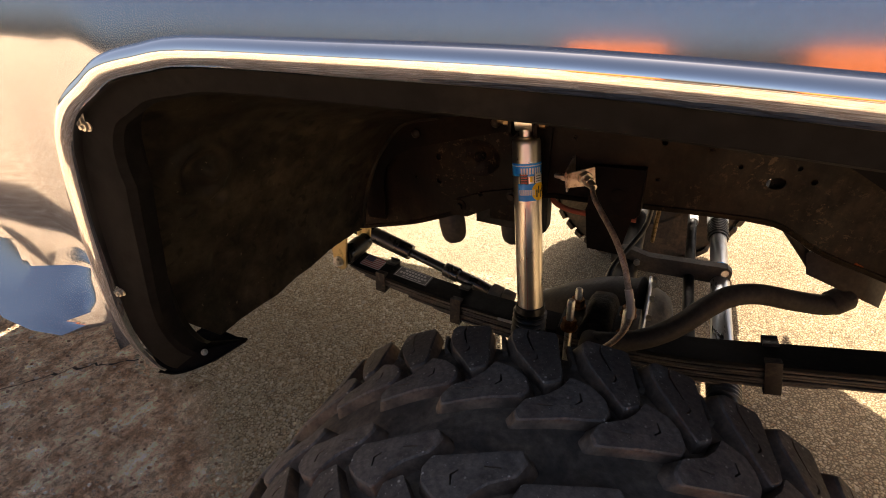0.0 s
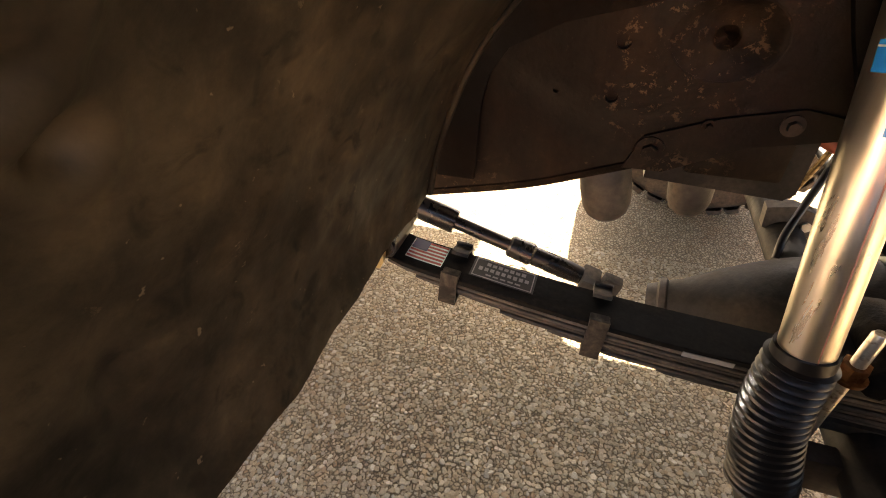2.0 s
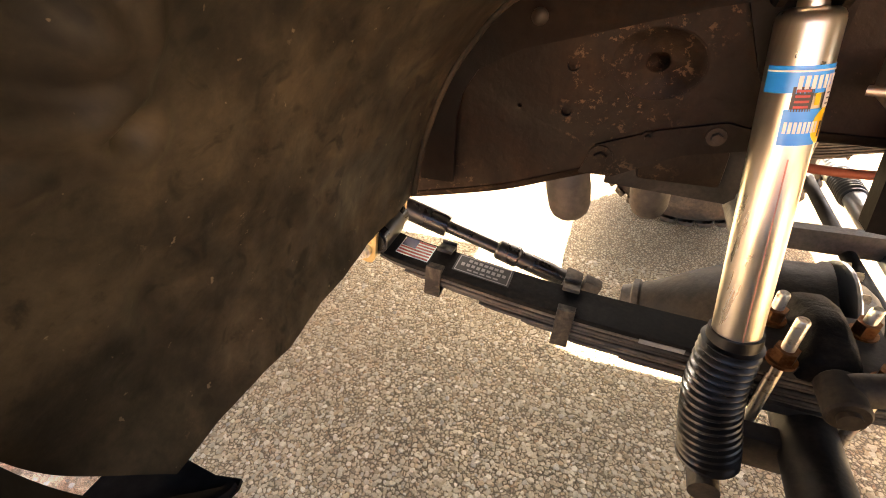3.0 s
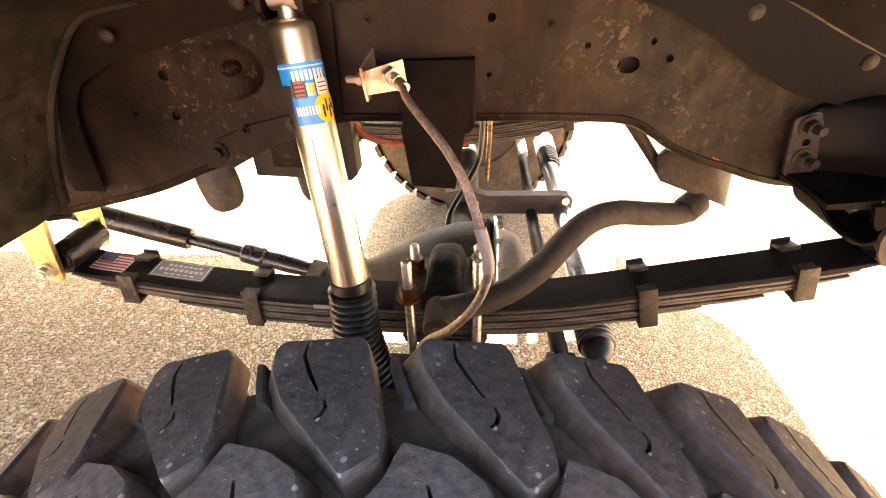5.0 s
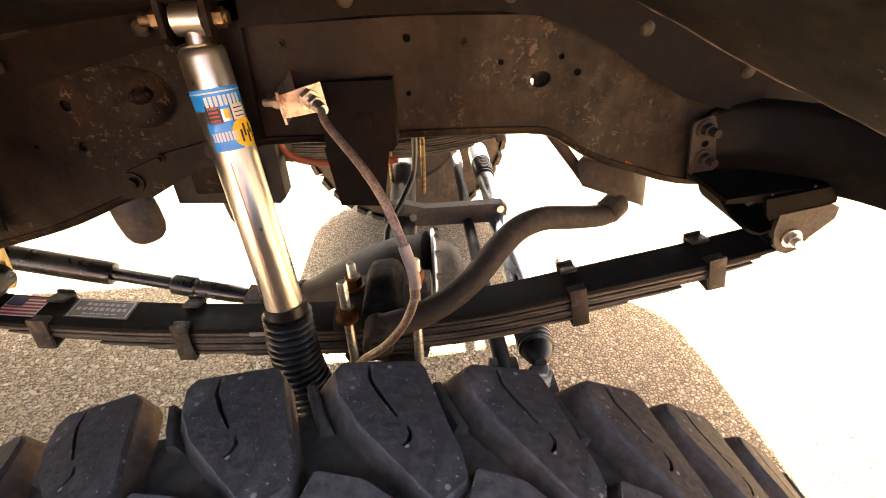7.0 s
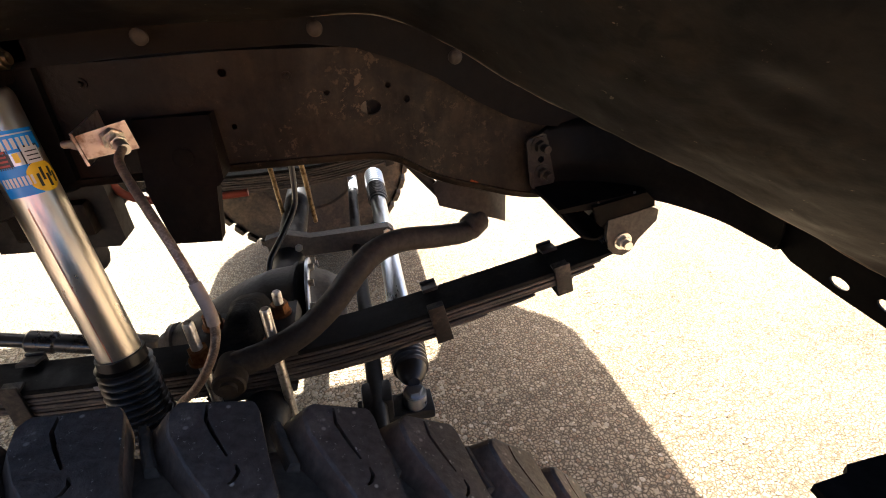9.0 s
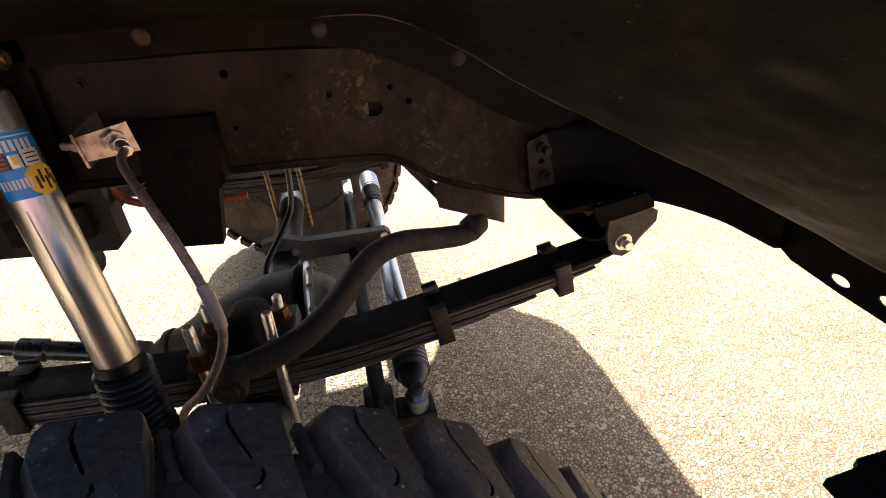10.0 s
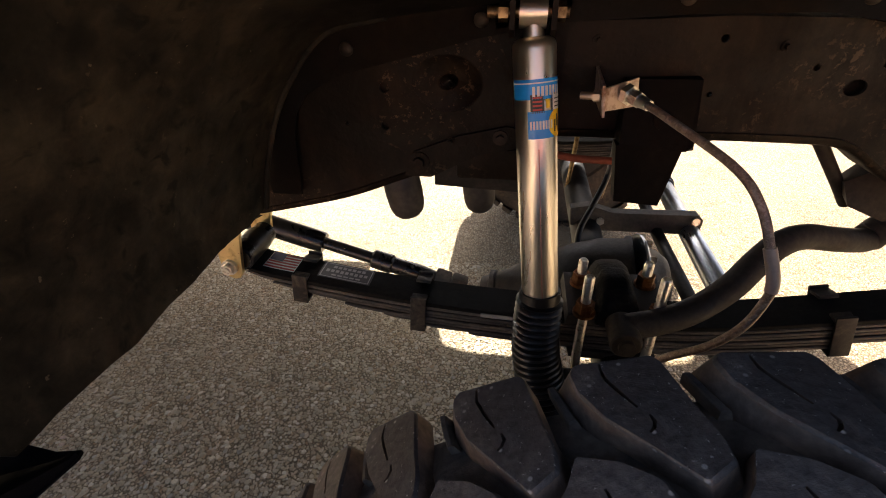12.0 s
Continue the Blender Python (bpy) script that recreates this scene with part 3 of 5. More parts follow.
def lug_mesh(name, poly, cuts, skin, side):
    """One tread block with a chamfered top and grooves cut into it."""
    bm = B()
    cx, cy = sum(p[0] for p in poly) / len(poly), sum(p[1] for p in poly) / len(poly)
    rnd = []
    for i, p in enumerate(poly):
        a, b, c = Vector(poly[i - 1]), Vector(p), Vector(poly[(i + 1) % len(poly)])
        ka, kc = min(0.3, 0.0014 / max((a - b).length, 1e-4)), min(0.3, 0.0014 / max((c - b).length, 1e-4))
        rnd += [tuple(b.lerp(a, ka)), tuple(b.lerp(c, kc))]
    foot = [bm.verts.new(on_tyre(cx + (s - cx) * 1.22 - 0.003, cy + (v - cy) * 1.07, -0.004)) for s, v in rnd]
    low = [bm.verts.new(on_tyre(s, v, LUG - 0.0028)) for s, v in rnd]
    rim = [(cx + (s - cx) * 0.945, cy + (v - cy) * 0.968) for s, v in rnd]
    top = [bm.verts.new(on_tyre(s, v, LUG)) for s, v in rim]
    k = len(rnd)
    sides = []
    for a, b in ((foot, low), (low, top)):
        for i in range(k):
            f = bm.faces.new((a[i], a[(i + 1) % k], b[(i + 1) % k], b[i]))
            f.smooth = True
            if a is foot:
                sides.append(f)
    flat = bmesh.new()
    keys = []
    for ring, verts in [(rim, top)] + [(groove_ring(c), None) for c in cuts]:
        lid = verts or [bm.verts.new(on_tyre(s, v, LUG)) for s, v in ring]
        n = len(ring)
        vs = [flat.verts.new((s, v, 0)) for s, v in ring]
        keys += lid
        for i in range(n):
            flat.edges.new((vs[i], vs[(i + 1) % n]))
        if verts is None:
            deep = [bm.verts.new(on_tyre(s, v, LUG - 0.009)) for s, v in ring]
            for i in range(n):
                sides.append(bm.faces.new((lid[i], lid[(i + 1) % n], deep[(i + 1) % n], deep[i])))
            sides.append(bm.faces.new(deep))
    flat.verts.index_update()
    res = bmesh.ops.triangle_fill(flat, use_beauty=True, use_dissolve=False, edges=flat.edges[:])
    for g in res["geom"]:
        if isinstance(g, bmesh.types.BMFace):
            bm.faces.new([keys[v.index] for v in g.verts])
    flat.free()
    for f in sides:
        f.material_index = 1
    bmesh.ops.recalc_face_normals(bm, faces=bm.faces)
    me = bpy.data.meshes.new(name)
    bm.to_mesh(me)
    bm.free()
    me.materials.append(skin)
    me.materials.append(side)
    return me


# tread pitches in three lengths, as they follow one another over the top of the tyre
PITCH = [0.080, 0.080, 0.0795, 0.070, 0.070, 0.060, 0.071, 0.070, 0.060, 0.060, 0.070, 0.080, 0.070, 0.070, 0.060, 0.070, 0.080, 0.080, 0.070, 0.060, 0.070, 0.070, 0.080, 0.070, 0.060, 0.060, 0.070, 0.080, 0.070, 0.070, 0.080, 0.070, 0.060, 0.070, 0.070, 0.080]
AROUND = 2 * math.pi * R_TYRE
# inner shoulder block and inner middle block; the outer half is the same turned about
SHOULDER = [(0.0030, 0.1405), (0.0065, 0.1470), (0.0465, 0.1475), (0.0503, 0.1415), (0.0595, 0.1065), (0.0650, 0.0905), (0.0662, 0.0775), (0.0535, 0.0665), (0.0370, 0.0845), (0.0205, 0.1050), (0.0070, 0.1255)]
MIDDLE = [(0.004, 0.0850), (0.0265, 0.0798), (0.038, 0.070), (0.043, 0.056), (0.040, 0.044), (0.010, 0.032), (-0.022, 0.018), (-0.031, 0.015), (-0.037, 0.024), (-0.032, 0.040), (-0.012, 0.054), (-0.002, 0.068)]
SIPE_S = [[(0.0225, 0.1440), (0.0240, 0.133), (0.0300, 0.1225), (0.0385, 0.1095)], [(0.0431, 0.1050), (0.0450, 0.1005), (0.0438, 0.0965), (0.0413, 0.0940)]]
SIPE_M = [[(0.016, 0.066), (0.0195, 0.057), (0.0150, 0.051)], [(-0.018, 0.038), (-0.004, 0.041)]]


def wheel(y_mid, label, turn=0.0, skin=None):
    w = thing("wheel", (0, y_mid, R_TYRE), label, "wheel", "front wheels")
    bm = B()
    prof = [(-0.105, 0.205), (-0.125, 0.215), (-0.148, 0.27), (-0.150, 0.32), (-0.142, 0.372), (-0.128, 0.3905), (-0.10, 0.3960), (0, 0.3970), (0.10, 0.3960), (0.128, 0.3905), (0.142, 0.372), (0.150, 0.32), (0.148, 0.27), (0.125, 0.215), (0.105, 0.205)]
    turned(bm, (0, y_mid, R_TYRE), (0, 1, 0), prof, 96)
    flip = Matrix.Rotation(math.pi, 4, "Z")
    tyre = part("tyre", bm, skin or CARCASS, w, "black rubber mud-terrain tyre, dusty")
    lugs = {}
    fit_round = (AROUND - sum(PITCH[:9])) / sum(PITCH[9:])
    s = -sum(PITCH[:3])
    for i, step in enumerate(PITCH):
        for kind, poly, cuts in (("s", SHOULDER, SIPE_S), ("m", MIDDLE, SIPE_M)):
            long = round(0.5 * (step + PITCH[i - 1]) / 0.0701, 2)
            if (kind, long) not in lugs:
                lugs[kind, long] = lug_mesh("tread_block", [(a * long if a > 0.03 else a, b) for a, b in poly], [[(a * min(long, 1), b) for a, b in c] for c in cuts], skin or RUBBER, skin or LUGSIDE)
            for side in (0, 1):
                ob = new("tread_block", lugs[kind, long])
                ob.parent = tyre
                ob.matrix_basis = Matrix.Rotation((s + 0.035 * side) / R_TYRE + turn, 4, "Y") @ (flip if side else Matrix())
        s += step if i < 9 else step * fit_round
    # low ribs on the floor of the shoulder grooves
    bm = B()
    for h, grow in ((-0.003, 1.5), (0.0042, 1.0), (0.0052, 0.6)):
        for a, b, out in ((0.0605, 0.1405, -1), (0.0660, 0.1270, -1), (0.0725, 0.1130, -1), (0.0725, 0.1130, 1), (0.0660, 0.1270, 1), (0.0605, 0.1405, 1)):
            bm.verts.new(on_tyre(a + 0.0026 * out * grow, b, h))
    bm.verts.ensure_lookup_table()
    for lvl in (0, 6):
        for k in range(6):
            bm.faces.new([bm.verts[lvl + q] for q in (k, (k + 1) % 6, 6 + (k + 1) % 6, 6 + k)])
    for a, b, c, d in ((12, 13, 16, 17), (13, 14, 15, 16)):
        bm.faces.new([bm.verts[q] for q in (a, b, c, d)])
    bmesh.ops.recalc_face_normals(bm, faces=bm.faces)
    rib = bpy.data.meshes.new("groove_rib")
    bm.to_mesh(rib)
    bm.free()
    rib.materials.append(skin or CARCASS)
    s = -sum(PITCH[:3])
    for i, step in enumerate(PITCH):
        for side in (0, 1):
            ob = new("groove_rib", rib)
            ob.parent = tyre
            ob.matrix_basis = Matrix.Rotation((s + step - 0.070 + 0.035 * side) / R_TYRE + turn, 4, "Y") @ (flip if side else Matrix())
        s += step if i < 9 else step * fit_round
    bm = B()
    turned(bm, (0, y_mid, R_TYRE), (0, 1, 0), [(-0.112, 0.212), (-0.118, 0.222), (-0.10, 0.205), (-0.06, 0.19), (0.06, 0.185), (0.10, 0.205), (0.118, 0.222), (0.112, 0.212)], 48)
    part("rim", bm, RIMM, w, "grey steel rim")
    bm = B()
    cyl(bm, (0, y_mid - 0.06, R_TYRE), (0, y_mid + 0.02, R_TYRE), 0.12, 0.16, 32)
    part("hub", bm, RIMM, w)
    return w


wheel(0.278, "large black mud-terrain tyre with chunky dusty tread, under the wheel arch", 0.0)
wheel(2.182, "dusty mud-terrain tyre on the far end of the axle, bounced sunlight in its brown", 0.05, FARRUB)

# ---- the body ----
BASE_BODY = (0.0, 1.23, 0.7)
body = thing("pickup_truck_body", BASE_BODY, "blue-grey painted front end of a lifted pickup truck, chrome-edged wheel arch", "truck body")
ARCH = [(-0.5, 0.370, 0.690), (-0.512, 0.330, 0.688), (-0.53, 0.296, 0.690), (-0.545, 0.274, 0.706), (-0.541, 0.257, 0.748), (-0.524, 0.243, 0.800), (-0.504, 0.234, 0.850), (-0.485, 0.229, 0.905), (-0.464, 0.227, 0.980), (-0.442, 0.226, 1.040), (-0.419, 0.224, 1.077), (-0.388, 0.222, 1.103), (-0.350, 0.222, 1.121),
        (-0.316, 0.220, 1.134), (-0.272, 0.220, 1.141), (-0.226, 0.220, 1.145), (-0.111, 0.220, 1.142), (-0.02, 0.220, 1.139), (0.048, 0.220, 1.135), (0.111, 0.220, 1.130), (0.2, 0.220, 1.122), (0.3, 0.221, 1.108), (0.36, 0.222, 1.091),
        (0.41, 0.224, 1.060), (0.44, 0.226, 1.000), (0.465, 0.229, 0.910), (0.49, 0.236, 0.820), (0.515, 0.250, 0.745), (0.53, 0.266, 0.695), (0.53, 0.290, 0.670), (0.518, 0.325, 0.662), (0.503, 0.375, 0.660)]


def arch_frames(pts):
    """Each point of the arch with the direction, in the body side, that leads away from the opening."""
    sm = smooth_path(pts, 4)
    out = []
    for i, p in enumerate(sm):
        c = Vector((max(-0.25, min(0.25, p.x)), 0, 0.94))
        out.append((p, Vector((p.x - c.x, 0, p.z - c.z)).normalized()))
    return out


FRAMES = arch_frames(ARCH)


def mirror(p):
    return Vector((p[0], 2.46 - p[1], p[2]))


def side_y(z):
    """The body side's section: a flare over the rocker, a tuck above it, then upright and leaning in."""
    tuck = 0.06 * (max(0.0, 1.02 - max(z, 0.89)) / 0.2) ** 2
    return 0.222 + tuck - 1.1 * max(0.0, 0.89 - z) + 1.2 * max(0.0, z - 1.14) ** 2


NOSE = [(0.50, 0.69), (0.54, 0.70), (0.60, 0.80), (0.66, 0.845), (0.716, 0.87), (0.789, 0.94), (0.83, 1.05), (0.845, 1.2), (0.9, 1.4)]


def fender(side):
    pick = (lambda p: Vector(p)) if side == 0 else mirror
    rows = []
    for p, n in FRAMES:
        if p.z < (0.785 if p.x < 0 else 0.70):
            continue
        o = p + n * (0.04 if p.z > 0.86 else 0.012)
        while (o - p).length < 0.60:
            q = o + n * 0.01
            if q.x < -0.74 or q.x > 0.845 or q.z > 1.42 or q.z < (0.83 if q.x < 0 else along(NOSE, q.x)):
                break
            o = q
        row = []
        for k in range(29):
            f = (k / 28) ** 1.4
            q = p.lerp(o, f)
            away = (q - p).length
            near = math.exp(-(away / 0.035) ** 2)
            q.y = p.y * near + side_y(q.z) * (1 - near) + 0.003 * (1 - math.exp(-away / 0.04))
            row.append(pick(q))
        rows.append(row)
    bm = grid(B(), rows)
    thicken(bm, 0.002)
    return part("fender", bm, BODY, body, "glossy blue-grey metallic fender panel")


def trim(side, parent):
    pick = (lambda p: Vector(p)) if side == 0 else mirror
    sect = [(0.005, 0.003), (0.0035, -0.003), (0.0005, -0.0065), (-0.003, -0.0075), (-0.0055, -0.0075), (-0.0130, -0.0050), (-0.0150, -0.001), (-0.0135, 0.008), (-0.006, 0.010)]
    rows = []
    for p, n in FRAMES:
        k = max(0.25, min(1.0, (p.z - 0.66) / 0.22))
        if p.z < 0.70:
            continue
        rows.append([pick(p + n * a * k + Vector((0, b * k, 0))) for a, b in sect])
    part("wheel_arch_trim", grid(B(), rows), CHROME, parent, "polished chrome wheel-opening moulding", 50)
    rows = []
    for p, n in FRAMES:
        if p.z < 0.697:
            continue
        w = 0.25 + 0.75 * max(0, min(1, (1.11 - p.z) / 0.06))
        rows.append([pick(p + n * a + Vector((0, b, 0))) for a, b in ((0.0, 0.010), (-0.010, 0.008), (-0.022 - 0.034 * w, 0.014), (-0.024 - 0.036 * w, 0.020), (-0.018 - 0.034 * w, 0.040), (0.010, 0.075))])
    bm = grid(B(), rows)
    thicken(bm, 0.0015)
    part("inner_flange", bm, FLANGE, parent, "black painted return flange inside the arch")


near_fender = fender(0)
trim(0, near_fender)
far_fender = fender(1)
trim(1, far_fender)
for p, ax in (((-0.392, 0.231, 1.080), (0.1, -1, 0)), ((-0.476, 0.237, 0.885), (0.1, -1, 0)), ((-0.526, 0.325, 0.705), (0.93, -0.2, 0.36))):
    bm = B()
    hexa(bm, p, ax, 0.0065, 0.0045)
    cyl(bm, p, Vector(p) + Vector(ax) * 0.001, 0.0048)
    cyl(bm, p, Vector(p) + Vector(ax) * 0.007, 0.0018, None, 10)
    part("screw", bm, ZINC, near_fender, "zinc screw")

rows = []
for q in smooth_path([(-0.549, 0.270, 0.708), (-0.538, 0.287, 0.693), (-0.524, 0.316, 0.688), (-0.516, 0.345, 0.687), (-0.511, 0.372, 0.687), (-0.510, 0.385, 0.687)], 4):
    k = max(0.12, min(1.0, (0.388 - q.y) / 0.07))
    rows.append([q + Vector(d) * k for d in ((0.002, -0.004, 0.003), (0.0, 0.0, 0.0), (-0.004, 0.002, 0.011), (-0.010, 0.004, 0.021), (-0.030, 0.008, 0.022), (-0.064, 0.012, 0.014))])
part("lower_flange", thicken(grid(B(), rows), 0.0015), FLANGE, near_fender, "dark grey lower end of the arch flange")
bm = B()
prism(bm, [(-0.509, 0.384), (-0.511, 0.390), (-0.530, 0.386), (-0.605, 0.392), (-0.605, 0.310), (-0.540, 0.300), (-0.520, 0.332)], 0.683, 0.6865, "z")
part("lower_lip", bm, FLANGE, near_fender, "black lower lip of the fender", bevel=0.001)

# wheel housing: rear wall, roof and front wall in one pressed sheet
HOUSE = [((-0.556, 0.376, 0.689), (-0.565, 0.80, 0.689)), ((-0.572, 0.33, 0.76), (-0.552, 0.805, 0.75)), ((-0.550, 0.31, 0.86), (-0.527, 0.812, 0.82)), ((-0.522, 0.30, 0.97), (-0.495, 0.818, 0.875)),
         ((-0.484, 0.295, 1.06), (-0.44, 0.82, 0.930)), ((-0.41, 0.29, 1.115), (-0.36, 0.82, 0.948)), ((-0.30, 0.29, 1.142), (-0.26, 0.82, 0.960)), ((-0.15, 0.29, 1.152), (-0.13, 0.82, 0.972)),
         ((0.0, 0.29, 1.150), (0.0, 0.82, 0.979)), ((0.12, 0.29, 1.142), (0.12, 0.82, 0.979)), ((0.24, 0.29, 1.129), (0.232, 0.79, 0.981)), ((0.31, 0.29, 1.113), (0.312, 0.745, 0.948)), ((0.36, 0.29, 1.100), (0.36, 0.69, 0.918)),
         ((0.44, 0.29, 1.045), (0.45, 0.62, 0.871)), ((0.49, 0.29, 0.99), (0.525, 0.577, 0.834)), ((0.55, 0.29, 0.94), (0.63, 0.52, 0.777)), ((0.64, 0.29, 0.88), (0.78, 0.47, 0.69)), ((0.74, 0.29, 0.82), (0.92, 0.44, 0.61))]


def pressing(q):
    """Relief pressed into the sheet, towards the wheel."""
    if q.x < -0.40:
        d = math.hypot(q.y - 0.398, q.z - 0.972)
        h = 0.007 * math.exp(-((d - 0.036) / 0.008) ** 2)
        d = math.hypot(q.y - 0.414, q.z - 0.966)
        h += 0.011 * math.exp(-(d / 0.014) ** 2)
        d = math.hypot(q.y - 0.422, q.z - 0.924)
        h += 0.004 * math.exp(-((d - 0.016) / 0.006) ** 2) - 0.005 * math.exp(-(d / 0.011) ** 2)
        d = math.hypot((q.y - 0.377) * 0.6, q.z - 0.917)
        h += 0.005 * math.exp(-(d / 0.008) ** 2)
        d = math.hypot(q.y - 0.413, (q.z - 0.813) * 0.5)
        h -= 0.005 * math.exp(-(d / 0.010) ** 2)
        return h
    if q.x > 0.3:
        d = math.hypot(q.y - 0.458, (q.z - 0.954))
        return -0.004 * math.exp(-(d / 0.012) ** 2) + 0.0008 * math.exp(-((d - 0.024) / 0.008) ** 2)
    return 0.0


def housing(side):
    pick = (lambda p: Vector(p)) if side == 0 else mirror
    fine, cols = (20, 120) if side == 0 else (3, 8)
    outer, inner = smooth_path([a for a, _ in HOUSE[:18 - 4 * side]], fine), smooth_path([b for _, b in HOUSE[:18 - 4 * side]], fine)
    rows = []
    for i, (a, b) in enumerate(zip(outer, inner)):
        row = []
        for k in range(cols + 1):
            f = k / cols
            q = a.lerp(b, f)
            lump = noise.noise(Vector((q.x * 7, q.y * 7, q.z * 7))) * 0.008 + noise.noise(Vector((q.x * 22, q.y * 22, q.z * 22))) * 0.003 + noise.noise(Vector((q.x * 60, q.y * 60, q.z * 60))) * 0.0010 - 0.0016 * max(0.0, noise.noise(Vector((q.x * 90, q.y * 90, q.z * 55))) - 0.28)
            edge = min(1.0, f * 8, (1 - f) * 8)
            face = Vector((1, 0, -0.35)) if q.x < -0.35 else Vector((0.1, -0.2, -1)) if q.x < 0.25 else Vector((-0.6, -0.3, -0.75))
            q += face.normalized() * (lump * (0.45 if q.x > 0.2 else 1.0) + pressing(q) * (1.15 if q.x < 0 else 1.0)) * edge
            q.z -= 0.012 * math.sin(math.pi * f) * (1 if q.x > 0.2 else 0.3)
            row.append(pick(q))
        b2 = b + Vector((0, 0.009, 0.003 + 0.003 * noise.noise(b * 25))) if b.x > 0.15 else b + Vector((0, 0.012, 0))
        row.append(pick(b2))
        rows.append(row)
    bm = grid(B(), rows)
    thicken(bm, 0.0025)
    return part("inner_fender", bm, LINER, body, "dirty brown-black undercoated inner fender", 50)


near_house = housing(0)
housing(1)
lip = [b + Vector((0.0, 0.002, -0.001)) for b in smooth_path([b for _, b in HOUSE], 11) if b.x > 0.16]
part("edge_lip", pipe(B(), [p + Vector((0, 0, 0.002 * noise.noise(p * 30))) for p in lip], [0.0022 + 0.0009 * noise.noise(p * 40) for p in lip], 8), LIP, near_house, "dusty rolled edge of the sheet")
bead = [b + Vector((0.005, -0.004, 0.0)) for b in smooth_path([b for _, b in HOUSE[:6]], 10)]
part("edge_bead", pipe(B(), bead, [0.0042 + 0.0012 * noise.noise(p * 30) for p in bead], 8), LINER, near_house, "rolled edge of the rear wall")
for p in ((-0.016, 0.808, 0.967), (0.165, 0.812, 0.966), (-0.24, 0.812, 0.945), (-0.41, 0.812, 0.912), (0.33, 0.822, 0.925), (0.47, 0.822, 0.872)):
    bm = B()
    turned(bm, (p[0], p[1] + 0.006, p[2]), (0, -1, -0.15), [(0, 0.009), (0.003, 0.009), (0.006, 0.0065), (0.0075, 0.003)], 16)
    part("apron_bolt", bm, PLATE, near_house, "dusty round-headed bolt")

bm = B()
prism(bm, [(0.500, 0.34), (0.503, 0.376), (0.536, 0.378), (0.543, 0.384), (0.68, 0.386), (0.68, 0.22), (0.54, 0.25)], 0.655, 0.663, "z")
part("closing_plate", bm, FLANGE, near_fender, bevel=0.002)

# inner apron over the frame
APRON_LOW = [(-0.505, 0.850), (-0.427, 0.878), (-0.361, 0.894), (-0.251, 0.922), (-0.15, 0.940), (-0.05, 0.946), (0.0, 0.948), (0.15, 0.947), (0.21, 0.938), (0.255, 0.922), (0.315, 0.893), (0.37, 0.858), (0.43, 0.825), (0.48, 0.808), (0.52, 0.800), (0.565, 0.798), (0.612, 0.798), (0.70, 0.80)]
for nm, lo, hi in (("apron", 0.826, 0.829), ("apron", 1.631, 1.634)):
    bm = B()
    slant = 1 if lo < 1 else -1
    prism(bm, [(-0.56, 0.70), (-0.513, 0.70), (-0.507, 0.79), (-0.498, 0.825), (-0.478, 0.853), *APRON_LOW[1:], (0.70, 1.30), (-0.60, 1.30), (-0.58, 0.85)], lo, hi)
    for v in bm.verts:
        v.co.y += slant * 0.135 * max(0.0, v.co.x + 0.05)
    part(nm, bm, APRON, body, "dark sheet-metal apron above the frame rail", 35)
bm = B()
prism(bm, [(-0.75, 1.43), (0.845, 1.41), (0.845, 1.36), (-0.75, 1.38)], 0.31, 2.15)
part("hood", bm, BODY, body, "blue-grey hood", bevel=0.01)
# unseen cab and bed: far underside dropped to set the ground shadow's edge
SIDE = [(side_y(z) + 0.004, z) for z in (0.83, 0.85, 0.89, 0.92, 0.95, 0.98, 1.02, 1.14, 1.2, 1.3)]
bm = B()
prism(bm, [(0.33, 0.80), (0.21, 0.818), *SIDE, (0.29, 1.4), (0.46, 1.86), (0.52, 1.90), (1.94, 1.90), (2.00, 1.86), (2.17, 1.4), (2.214, 0.92), (2.202, 0.70), (2.175, 0.57), (2.13, 0.55)], -2.3, -0.712, "x")
for v in bm.verts:
    if v.co.z > 1.41:
        v.co.x += -0.55 * (v.co.z - 1.41) / 0.49 if v.co.x > -1 else 0.12 * (v.co.z - 1.41) / 0.49
part("cab", bm, BODY, body, "blue-grey cab")
bm = B()
prism(bm, [(0.33, 0.80), (0.21, 0.818), *SIDE, (0.30, 1.34), (2.16, 1.34), (2.214, 0.92), (2.202, 0.70), (2.175, 0.57), (2.13, 0.55)], -4.3, -2.33, "x")
part("pickup_bed", bm, BODY, body, "blue-grey pickup bed", bevel=0.01)
bm = B()
prism(bm, [(0.80, 0.80), (0.80, 1.38), (0.83, 1.38), (0.83, 0.80)], 0.82, 1.64)
part("grille_panel", bm, BLACK, body)

# ---- the frame ----
chassis = thing("ladder_frame", (0, 1.23, 0.70), "old dark brown steel truck frame with flaking paint and rust", "truck frame")
LOW = [(-1.3, 0.6), (-0.7, 0.634), (-0.63, 0.648), (-0.55, 0.666), (-0.448, 0.692), (-0.36, 0.725), (-0.227, 0.776), (-0.165, 0.796), (-0.128, 0.801), (0.024, 0.798), (0.197, 0.789), (0.244, 0.781), (0.277, 0.763), (0.314, 0.739), (0.382, 0.712), (0.524, 0.672), (0.84, 0.665)]
UP = [(0.84, 0.775), (0.554, 0.792), (0.446, 0.827), (0.355, 0.886), (0.294, 0.917), (0.253, 0.929), (0.195, 0.939), (0.056, 0.944), (-0.158, 0.94), (-0.263, 0.928), (-0.36, 0.908), (-0.45, 0.878), (-0.6, 0.83), (-1.3, 0.78)]
